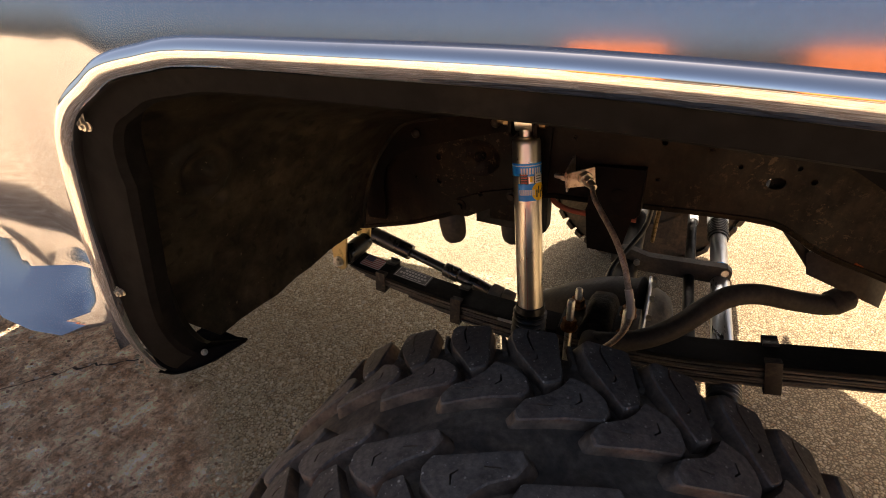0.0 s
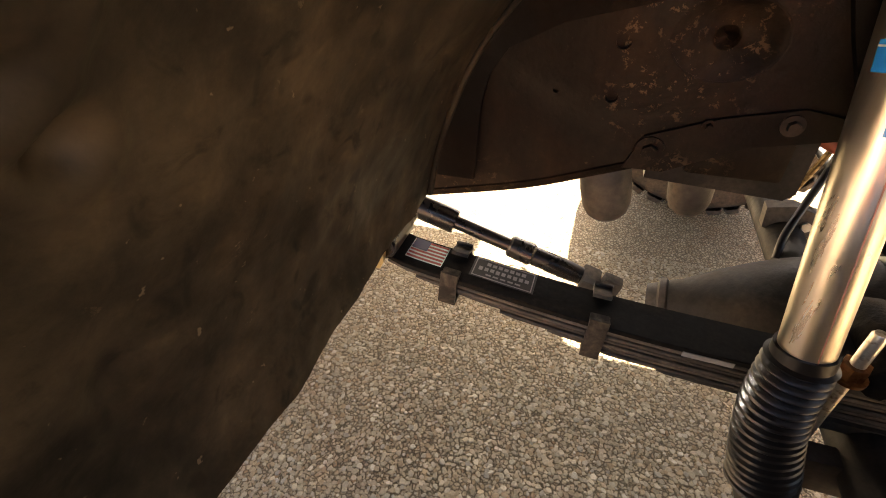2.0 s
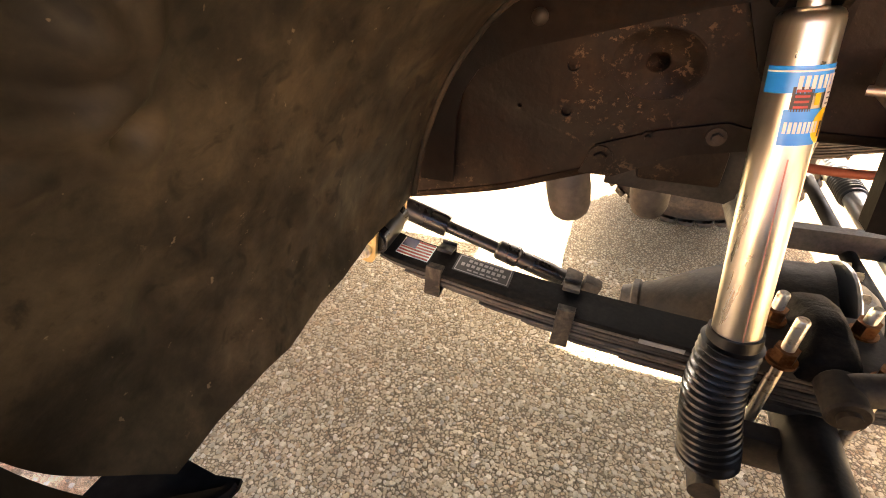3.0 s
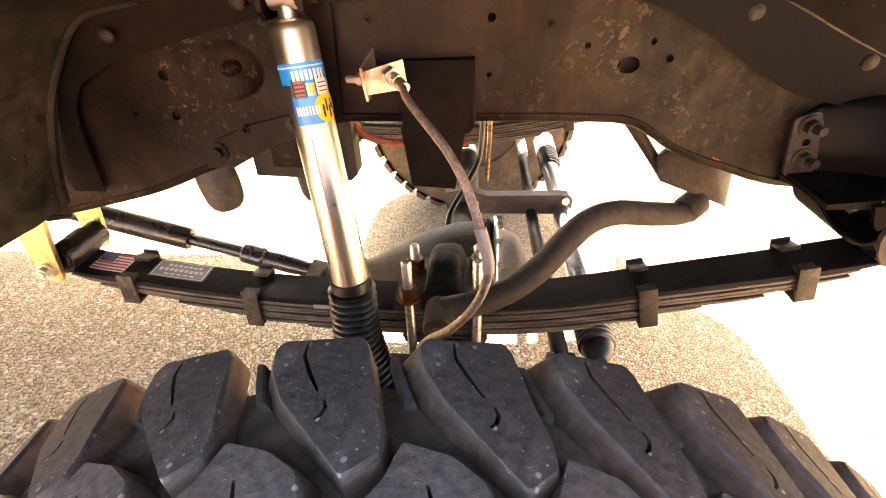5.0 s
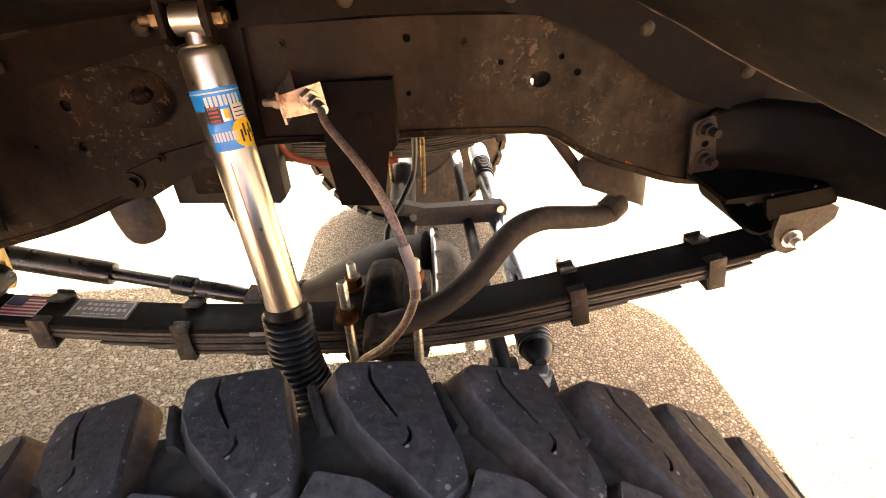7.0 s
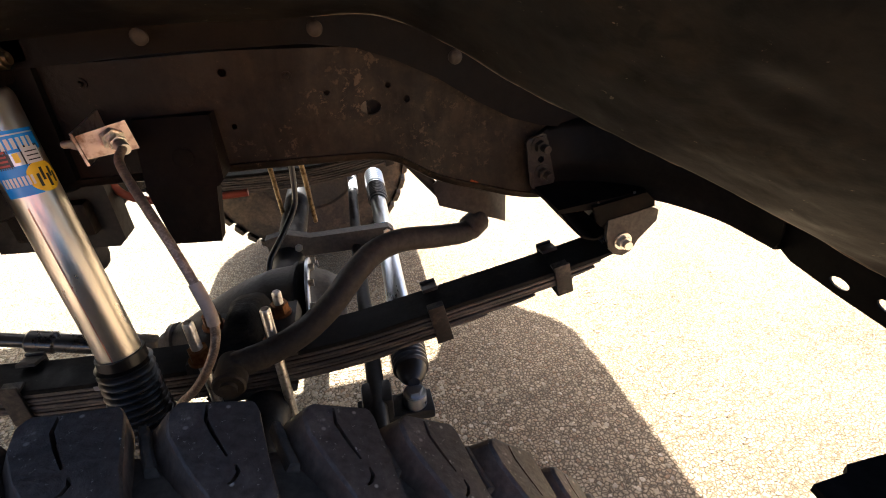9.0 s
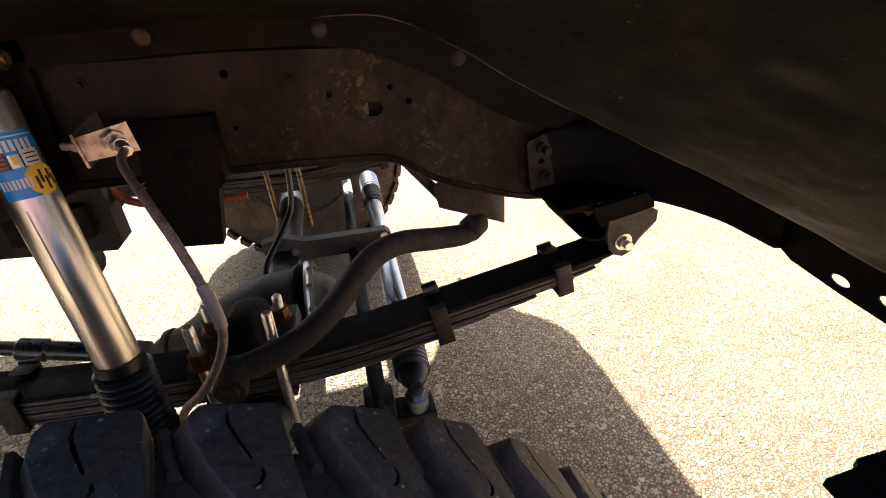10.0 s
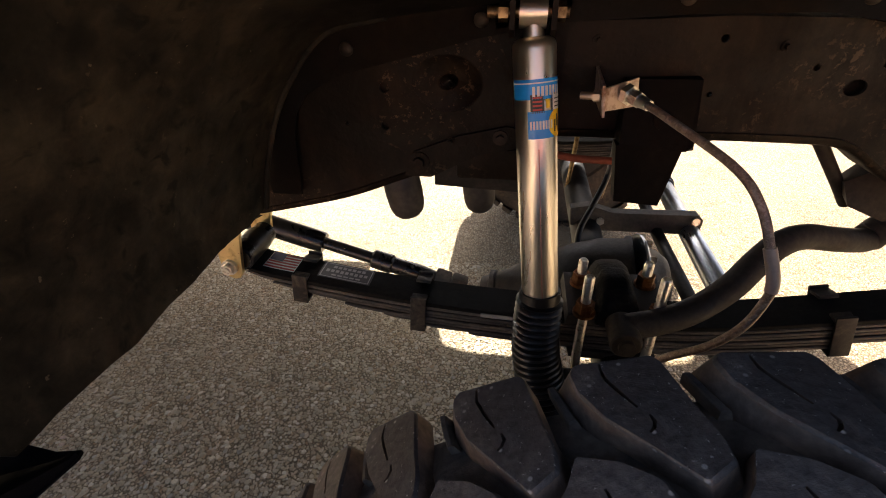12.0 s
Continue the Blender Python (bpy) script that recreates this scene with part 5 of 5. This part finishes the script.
# brake caliper side tube with silver return hoses at the far end
for x, y0, y1 in ((-0.030, 1.43, 1.525), (0.061, 1.34, 1.475)):
    bm = B()
    pipe(bm, smooth_path([(x, y0, 0.68), (x + 0.002, y0 * 0.65 + y1 * 0.35, 0.585), (x + 0.001, y0 * 0.3 + y1 * 0.7, 0.49), (x, y1, 0.417)], 6), 0.0065, 10)
    part("far_u_bolt", bm, BRASS, axle, "plated far-side U-bolt")
bm = B()
prism(bm, [(-0.085, 0.452), (0.055, 0.452), (0.05, 0.437), (-0.08, 0.437)], 0.80, 0.91)
part("spring_perch", bm, DUSTY, axle, bevel=0.002)
# block on top of the spring, tied by the U-bolts
clampset = thing("spring_top_block", (-0.015, 0.86, 0.50), "dusty black cast block clamped on the spring by rusty U-bolt nuts", "block")
bm = B()
prism(bm, [(-0.095, 0.511), (-0.092, 0.531), (0.062, 0.537), (0.066, 0.515)], 0.795, 0.912)
part("top_plate", bm, DUSTY, clampset, bevel=0.003)
bm = B()
rows = []
for y, h, w in ((0.786, 0.525, 0.60), (0.789, 0.545, 0.9), (0.797, 0.556, 1.0), (0.825, 0.563, 0.95), (0.850, 0.569, 0.9), (0.870, 0.569, 0.9), (0.895, 0.563, 0.95), (0.93, 0.551, 0.9), (0.95, 0.526, 0.6)):
    rows.append([(-0.012 + w * dx, y, 0.519 + (h - 0.519) * k + 0.004 * noise.noise(Vector((dx * 70, y * 50, 3.1)))) for dx, k in ((-0.040, 0), (-0.036, 0.55), (-0.028, 0.93), (-0.018, 1.0), (0.010, 1.0), (0.021, 0.90), (0.028, 0.5), (0.034, 0))])
grid(bm, rows)
part("casting", bm, BLOCKM, clampset, "black rough casting", 60)
bm = B()
turned(bm, (0.004, 0.788, 0.527), (0, -1, 0.3), [(-0.004, 0.020), (0.001, 0.020), (0.002, 0.018), (0.0015, 0.015), (0.0005, 0.014)], 26)
part("cast_ring", bm, BLOCKM, clampset)
for x, y, top in ((-0.069, 0.797, 0.605), (0.037, 0.794, 0.611), (-0.067, 0.876, 0.583), (0.038, 0.882, 0.580)):
    stud = B()
    turned(stud, (x, y, 0.33 if y < 0.85 else 0.40), (0, 0, 1), [(0, 0.0078), (top - (0.33 if y < 0.85 else 0.40) - 0.003, 0.0078), (top - (0.33 if y < 0.85 else 0.40), 0.006)], 16)
    st = part("u_bolt", stud, ZINC, clampset, "plated U-bolt leg")
    bm = B()
    cyl(bm, (x, y, 0.534), (x, y, 0.539), 0.0175, None, 20)
    hexa(bm, (x, y, 0.539), (0, 0, 1), 0.025, 0.018)
    part("nut", bm, RUSTZINC, st, "rust-stained hex nut and washer")

# ---- shock absorber ----
S_TOP, S_RIM = Vector((-0.1775, 0.804, 0.925)), Vector((-0.142, 0.757, 0.594))
S_UP = (S_TOP - S_RIM).normalized()
shock = thing("shock_absorber", tuple(S_RIM), "plated silver shock absorber with blue stickers and a black bellows boot", "shock absorber")
bm = B()
turned(bm, S_RIM - S_UP * 0.01, S_UP, [(0, 0.0255), ((S_TOP - S_RIM).length + 0.001, 0.0255), ((S_TOP - S_RIM).length + 0.006, 0.0248), ((S_TOP - S_RIM).length + 0.010, 0.0225), ((S_TOP - S_RIM).length + 0.0125, 0.018), ((S_TOP - S_RIM).length + 0.0135, 0.010)], 48)
tube = part("tube", bm, SHOCKM, shock, "brushed plated tube")
TOPEYE = S_TOP + S_UP * 0.029
bm = B()
cyl(bm, TOPEYE - Vector((0.0155, 0, 0)), TOPEYE + Vector((0.0155, 0, 0)), 0.0175, None, 32)
cyl(bm, S_TOP, TOPEYE, 0.012, 0.011, 20)
part("top_eye", bm, SHOCKM, shock, "polished top eye")
bm = B()
cyl(bm, TOPEYE - Vector((0.052, 0, 0)), TOPEYE + Vector((0.040, 0, 0)), 0.0065, None, 14)
hexa(bm, TOPEYE - Vector((0.028, 0, 0)), (-1, 0, 0), 0.019, 0.011)
hexa(bm, TOPEYE + Vector((0.026, 0, 0)), (1, 0, 0), 0.019, 0.010)
part("top_bolt", bm, BRASS, shock, "zinc through-bolt")
for dx in (-0.026, 0.020):
    bm = B()
    prism(bm, [(TOPEYE.y - 0.022, TOPEYE.z - 0.016), (TOPEYE.y - 0.010, TOPEYE.z - 0.026), (TOPEYE.y + 0.012, TOPEYE.z - 0.026), (0.845, TOPEYE.z - 0.02), (0.845, TOPEYE.z + 0.06), (TOPEYE.y - 0.02, TOPEYE.z + 0.06)], TOPEYE.x + dx, TOPEYE.x + dx + 0.006, "x")
    part("mount_ear", bm, RAIL, shock, bevel=0.001)


def wrap(bm, s0, s1, a0, a1, lift, n=14):
    """A patch laid round the tube: s along it from its lower rim, a the angle in degrees from straight out, positive towards the front."""
    m = frame_to(S_RIM, S_UP, (0, -1, 0))
    xa, ya = m.to_3x3() @ Vector((1, 0, 0)), m.to_3x3() @ Vector((0, 1, 0))
    out = Vector((0, -1, 0)) - S_UP * Vector((0, -1, 0)).dot(S_UP)
    out.normalize()
    front = out.cross(S_UP).normalized()
    if front.x < 0:
        front = -front
    rows = []
    for k in range(n + 1):
        a = radians(a0 + (a1 - a0) * k / n)
        d = (out * math.cos(a) + front * math.sin(a)) * (0.0255 + lift)
        rows.append([S_RIM + S_UP * s0 + d, S_RIM + S_UP * s1 + d])
    return thicken(grid(bm, rows), 0.0002)


L = (S_TOP - S_RIM).length
upper = part("blue_band", wrap(B(), L - 0.064, L - 0.0415, -70, 95, 0.0004, 24), BLUE, tube, "blue maker's band with white lettering bars")
part("white_line", wrap(B(), L - 0.0465, L - 0.045, -70, 95, 0.0009, 24), WHITE, upper)
for k in range(8):
    a = -8 + 11 * k
    part("letter_bar", wrap(B(), L - 0.0605, L - 0.0495, a, a + 7, 0.0009, 4), WHITE, upper)
for a, b, m in ((-14, 22, INK), (44, 86, INK)):
    box_l = part("warning_label", wrap(B(), L - 0.0795, L - 0.0585, a, b, 0.0004, 8), m, tube)
    if a < 0:
        for k in range(4):
            s = L - 0.0765 + 0.0045 * k
            part("print_bar", wrap(B(), s, s + 0.002, a + 6, b - 6, 0.0009, 6), RED, box_l)
    else:
        part("print_panel", wrap(B(), L - 0.0775, L - 0.0605, a + 3, b - 3, 0.0009, 6), WHITE, box_l)
        for k in range(3):
            s = L - 0.0745 + 0.0045 * k
            part("print_bar", wrap(B(), s, s + 0.0012, a + 8, b - 8, 0.0013, 6), INK, box_l)
part("warning_triangle", wrap(B(), L - 0.0745, L - 0.0645, 27, 38, 0.0004, 4), YELLOW, tube)
lower = part("blue_patch", wrap(B(), L - 0.1095, L - 0.0775, -22, 52, 0.0004, 16), BLUE, tube, "blue maker's patch with white lettering bars")
for k in range(8):
    a = -16 + 8 * k
    part("letter_bar", wrap(B(), L - 0.0985, L - 0.0885, a, a + 5.2, 0.0009, 3), WHITE, lower)
m = B()
rows = []
for k in range(17):
    t = -1 + 2 * k / 16
    h = 0.0165 * math.sqrt(max(0, 1 - t * t)) + 0.0001
    a = 68 + 36 * t
    rows.append((a, h))
out = Vector((0, -1, 0)) - S_UP * Vector((0, -1, 0)).dot(S_UP)
out.normalize()
front = out.cross(S_UP).normalized()
front = front if front.x > 0 else -front
pts = [[S_RIM + S_UP * (L - 0.093 + sg * h) + (out * math.cos(radians(a)) + front * math.sin(radians(a))) * 0.0262 for sg in (-1, 1)] for a, h in rows]
disc = part("round_sticker", thicken(grid(m, pts), 0.0002), YELLOW, tube, "round yellow sticker with black marks")
for a, s0, s1 in ((52, -0.010, 0.004), (62, -0.004, 0.010), (72, -0.012, 0.002), (80, -0.002, 0.009), (88, -0.009, 0.003)):
    part("print_bar", wrap(B(), L - 0.093 + s0, L - 0.093 + s1, a, a + 6, 0.0011, 3), INK, disc)
part("paint_line", wrap(B(), -0.005, L - 0.122, 4, 7, 0.0003, 2), plain("faded_red_ink", (0.62, 0.30, 0.22), 0.4), tube, "faded red line down the tube")


def bellows(p, d, length, r, n, taper=1.0):
    prof = [(0, r * 0.72), (0.004, r * 0.9), (0.010, r * 0.9), (0.013, r * 0.80)]
    for i in range(n):
        s = 0.014 + (length - 0.014) * i / n
        st = (length - 0.014) / n
        k = 1 + (taper - 1) * i / n
        prof += [(s, r * 0.86 * k), (s + st * 0.35, r * k), (s + st * 0.65, r * k), (s + st * 0.95, r * 0.86 * k)]
    prof.append((length + 0.004, r * 0.5 * taper))
    return turned(B(), p, d, prof, 36)


# a sagging boot: ribs strung along a slightly bent line
way, radii = [], []
for i in range(4 * 19 + 1):
    s = 0.208 * i / 76
    way.append(S_RIM + S_UP * (0.008 - s) + Vector((-0.009, 0.002, 0)) * math.sin(math.pi * min(1.0, s / 0.2)) ** 1.5)
    radii.append(0.0330 * (1 + 0.17 * s / 0.208) * ((0.87, 0.99, 1.02, 0.93)[i % 4] if s > 0.014 else 0.88))
part("bellows_boot", pipe(B(), way, radii, 32), BOOT, shock, "black ribbed rubber boot")
bm = B()
low_end = S_RIM - S_UP * 0.235
cyl(bm, S_RIM - S_UP * 0.14, low_end, 0.008, None, 14)
cyl(bm, low_end - Vector((0, 0.025, 0)), low_end + Vector((0, 0.03, 0)), 0.02, None, 24)
part("lower_eye", bm, DUSTY, shock)
bm = B()
box(bm, (low_end.x + 0.05, low_end.y + 0.05, low_end.z + 0.03), (0.12, 0.03, 0.06))
part("lower_bracket", bm, DUSTY, axle, bevel=0.004)

# ---- brake hose ----
hose = thing("brake_hose", (-0.07, 0.80, 0.86), "braided steel brake hose from a plated bracket on the frame rail", "brake hose")
bm = B()
v = [(-0.098, 0.770, 0.878), (-0.054, 0.801, 0.885), (-0.050, 0.803, 0.852), (-0.094, 0.771, 0.853)]
vs = [bm.verts.new(p) for p in v]
bm.faces.new(vs)
thicken(bm, 0.003)
part("bracket_plate", bm, BRACKET, hose, "pinkish plated bracket plate")
bm = B()
vs = [bm.verts.new(p) for p in ((-0.098, 0.770, 0.882), (-0.098, 0.842, 0.890), (-0.095, 0.842, 0.852), (-0.094, 0.771, 0.846))]
bm.faces.new(vs)
thicken(bm, 0.003)
part("bracket_leg", bm, BRACKET, hose)
bm = B()
cyl(bm, (-0.095, 0.781, 0.868), (-0.118, 0.792, 0.866), 0.0045, None, 12)
hexa(bm, (-0.097, 0.782, 0.868), (-1, 0.4, -0.1), 0.012, 0.008)
part("line_nut", bm, BRACKET, hose)
HA = Vector((-0.068, 0.789, 0.870))
HN = Vector((0.58, -0.79, -0.18)).normalized()
bm = B()
hexa(bm, HA, HN, 0.021, 0.008)
cyl(bm, HA + HN * 0.008, HA + HN * 0.016, 0.008, None, 18)
hexa(bm, HA + HN * 0.014, HN, 0.016, 0.007)
cyl(bm, HA + HN * 0.02, HA + HN * 0.036, 0.0075, 0.006, 18)
part("hose_fitting", bm, ZINC, hose, "zinc hose fitting")
HPATH = smooth_path([HA + HN * 0.03, (-0.037, 0.715, 0.862), (0.004, 0.640, 0.843), (0.024, 0.612, 0.818), (0.038, 0.597, 0.780), (0.045, 0.588, 0.752), (0.042, 0.586, 0.728), (0.030, 0.583, 0.702), (0.009, 0.588, 0.672), (-0.018, 0.602, 0.640), (-0.030, 0.615, 0.605), (-0.030, 0.60, 0.56), (-0.03, 0.54, 0.52)], 8)
part("braided_line", pipe(B(), HPATH, 0.0043, 14), BRAID, hose, "dull braided steel line")
part("sleeve", pipe(B(), HPATH[31:43], 0.0056, 16), SLEEVE, hose, "pale plastic sleeve")

# red vacuum hose and black breather behind the rail
bm = B()
pipe(bm, smooth_path([(-0.16, 0.93, 0.80), (-0.15, 0.935, 0.755), (-0.115, 0.94, 0.735), (-0.05, 0.945, 0.728), (0.02, 0.95, 0.728)], 8), 0.006, 12)
red_hose = sheet("vacuum_hose", bm, REDHOSE, "dull red rubber hose hanging under the frame", "hose", kind="thing", smooth=80)
bm = B()
pipe(bm, smooth_path([(0.040, 1.34, 0.74), (0.044, 1.33, 0.66), (0.042, 1.32, 0.59), (0.034, 1.309, 0.541), (0.006, 1.26, 0.50), (-0.026, 1.20, 0.464), (-0.034, 1.17, 0.43)], 8), 0.007, 12)
sheet("breather_hose", bm, BOOT, "black breather hose running down to the axle", "hose", kind="thing", smooth=80)

# ---- sway bar ----
sway = thing("sway_bar", (0.2, 0.83, 0.60), "dusty brown bent anti-sway bar from spring block to frame", "sway bar")
SW = smooth_path([(-0.014, 0.762, 0.543), (0.030, 0.772, 0.548), (0.070, 0.784, 0.558), (0.103, 0.797, 0.573), (0.135, 0.812, 0.596), (0.170, 0.838, 0.624), (0.205, 0.863, 0.641), (0.25, 0.89, 0.640), (0.316, 0.920, 0.622), (0.365, 0.942, 0.611), (0.386, 0.953, 0.614), (0.404, 0.968, 0.620)], 8)
part("bar", pipe(B(), SW, 0.0195, 22), BROWNBAR, sway)
bm = B()
turned(bm, (-0.018, 0.725, 0.538), (0, 1, 0), [(0, 0.020), (0.003, 0.0225), (0.05, 0.0225), (0.053, 0.020)], 30)
cyl(bm, (-0.018, 0.718, 0.538), (-0.018, 0.727, 0.538), 0.012, None, 20)
part("end_eye", bm, PLATE, sway, "dusty bushed end eye")
bm = B()
v = [bm.verts.new(p) for p in ((0.325, 0.945, 0.668), (0.440, 0.962, 0.618), (0.462, 0.985, 0.600), (0.469, 1.011, 0.655), (0.392, 0.975, 0.735), (0.318, 0.965, 0.700), (0.345, 1.03, 0.680), (0.455, 1.045, 0.650), (0.40, 1.04, 0.735))]
for f in ((0, 1, 4), (1, 2, 3), (1, 3, 4), (0, 4, 5), (0, 5, 6), (0, 6, 7, 1), (1, 7, 2), (2, 7, 3), (3, 7, 8), (3, 8, 4), (4, 8, 5), (5, 8, 6), (6, 8, 7)):
    bm.faces.new([v[k] for k in f])
part("bushing_bracket", bm, BROWNBAR, sway, "folded brown frame bracket", bevel=0.003)
bm = B()
pipe(bm, [(0.376, 0.948, 0.612), (0.380, 0.950, 0.613), (0.402, 0.967, 0.620), (0.408, 0.972, 0.622)], [0.0205, 0.0232, 0.0232, 0.018], 20)
part("bar_bushing", bm, BROWNBAR, sway, "dusty clamp round the bar end", bevel=0.001)
bm = B()
pipe(bm, [(0.352, 0.990, 0.655), (0.322, 0.985, 0.690), (0.262, 0.975, 0.765)], [0.012, 0.0095, 0.010], 14)
part("drop_strut", bm, BROWNBAR, sway)

# ---- steering ----
link = thing("tie_rod", (0.17, 1.3, 0.42), "black steering tie rod lying across the axle", "tie rod")
part("rod", pipe(B(), [(0.176, 0.60, 0.40), (0.176, 0.785, 0.42), (0.170, 1.26, 0.42), (0.178, 1.90, 0.42)], 0.0145, 18), BLACK, link)
bm = B()
cyl(bm, (0.1775, 1.655, 0.42), (0.1778, 1.79, 0.42), 0.0162, None, 18)
part("white_band", bm, WHITE, link, "white painted band")
bm = B()
cyl(bm, (0.1778, 1.80, 0.42), (0.178, 1.88, 0.42), 0.021, 0.018, 18)
part("rod_end", bm, BLACK, link)
bm = B()
box(bm, (0.176, 0.775, 0.405), (0.05, 0.05, 0.05))
part("clamp", bm, BLACK, link, bevel=0.008)
damper = thing("steering_damper", (0.25, 1.3, 0.42), "zinc steering damper with black bellows, beside the tie rod", "steering damper")
D0, D1 = Vector((0.240, 0.80, 0.420)), Vector((0.2525, 1.776, 0.425))
dd = (D1 - D0).normalized()
part("damper_boot", bellows(D0 + dd * 0.14, -dd, 0.122, 0.034, 10, 0.92), BOOT, damper, "black ribbed boot")
bm = B()
turned(bm, D0 + dd * 0.022, -dd, [(0, 0.028), (0.018, 0.023), (0.03, 0.015), (0.034, 0.01)], 28)
part("boot_cone", bm, BOOT, damper)
bm = B()
turned(bm, D0 + dd * 0.13, dd, [(0, 0.022), (0.003, 0.0235), (0.62, 0.0235), (0.625, 0.02)], 32)
part("damper_tube", bm, STAB, damper, "bright zinc tube")
bm = B()
turned(bm, D0 + dd * 0.52, dd, [(0, 0.0238), (0.035, 0.0238)], 32)
part("blue_sticker", bm, BLUE, damper)
part("far_boot", bellows(D0 + dd * 0.74, dd, 0.115, 0.031, 8), BOOT, damper, "black far boot")
part("coil", bellows(D0 + dd * 0.85, dd, 0.12, 0.032, 6), STAB, damper, "pale ribbed end")
bm = B()
cyl(bm, (0.239, 0.783, 0.375), (0.239, 0.783, 0.402), 0.020, None, 26)
hexa(bm, (0.239, 0.783, 0.402), (0, 0, 1), 0.026, 0.011)
cyl(bm, (0.239, 0.783, 0.400), (0.239, 0.783, 0.404), 0.0185, None, 24)
part("end_bolt", bm, STAB, damper, "large zinc end bolt")
bm = B()
box(bm, (0.205, 0.785, 0.368), (0.13, 0.05, 0.02))
part("end_bracket", bm, BLACK, damper, bevel=0.004)
arm = thing("damper_bracket", (0.12, 1.24, 0.44), "dusty black flat bracket bolted across to the steering damper", "bracket")
bm = B()
prism(bm, [(-0.04, 0.43), (-0.045, 0.475), (0.0, 0.485), (0.06, 0.468), (0.255, 0.472), (0.268, 0.460), (0.266, 0.420), (0.05, 0.418)], 1.275, 1.302)
part("plate", bm, IRON, arm, bevel=0.006)
for x, z in ((0.25, 0.462), (0.25, 0.438), (0.03, 0.45)):
    bm = B()
    hexa(bm, (x, 1.276, z - 0.005), (0, -1, 0.2), 0.017, 0.01)
    part("bolt", bm, ZINC, arm)

# ---- drive shaft ----
shaft = thing("drive_shaft", (-0.5, 1.12, 0.45), "black front drive shaft with a sliding joint", "drive shaft")
A0, A1 = Vector((-1.25, 1.12, 0.612)), Vector((-0.33, 1.12, 0.335))
ad = (A1 - A0).normalized()
bm = B()
turned(bm, A0, ad, [(0, 0.02), (0.02, 0.026), (0.640, 0.026), (0.645, 0.024), (0.646, 0.014)], 30)
part("sleeve_tube", bm, SHAFTM, shaft)
part("slip_shaft", pipe(B(), [A0 + ad * 0.63, A0 + ad * 0.80], 0.0145, 20), SHAFTM, shaft)
bm = B()
turned(bm, A0 + ad * 0.765, ad, [(0, 0.018), (0.005, 0.023), (0.05, 0.024), (0.055, 0.02), (0.12, 0.021), (0.16, 0.018)], 24)
part("spline_boot", bm, SHAFTM, shaft)
for s in (0.945, 0.985):
    bm = B()
    box(bm, A0 + ad * s, (0.04, 0.06 if s < 0.96 else 0.03, 0.03 if s < 0.96 else 0.055), (0, 17, 0))
    part("joint_yoke", bm, DUSTY, shaft, bevel=0.008)

# ---- behind the camera: mirrored in the chrome ----
machine = thing("orange_trailer", (1.2, -5.6, 0), "orange painted equipment trailer standing on the drive", "trailer")
for x0, x1 in ((-0.98, -0.05), (1.08, 3.40)):
    bm = box(B(), ((x0 + x1) / 2, -5.6, 1.16), (x1 - x0, 1.8, 0.62))
    part("box_body", bm, ORANGE, machine, bevel=0.05)
bm = box(B(), (0.515, -5.6, 1.10), (1.12, 1.6, 0.56))
part("engine_cover", bm, BROWNBAR, machine, "brown engine cover", bevel=0.05)
bm = box(B(), (1.2, -5.6, 0.72), (4.6, 1.5, 0.16))
part("deck", bm, BROWNBAR, machine, "brown steel deck", bevel=0.01)
for x in (0.1, 2.4):
    bm = B()
    turned(bm, (x, -4.75, 0.36), (0, 1, 0), [(0, 0.20), (0.01, 0.30), (0.03, 0.36), (0.20, 0.36), (0.23, 0.31), (0.24, 0.20), (0.20, 0.17), (0.20, 0.02)], 28)
    part("trailer_wheel", bm, CARCASS, machine)
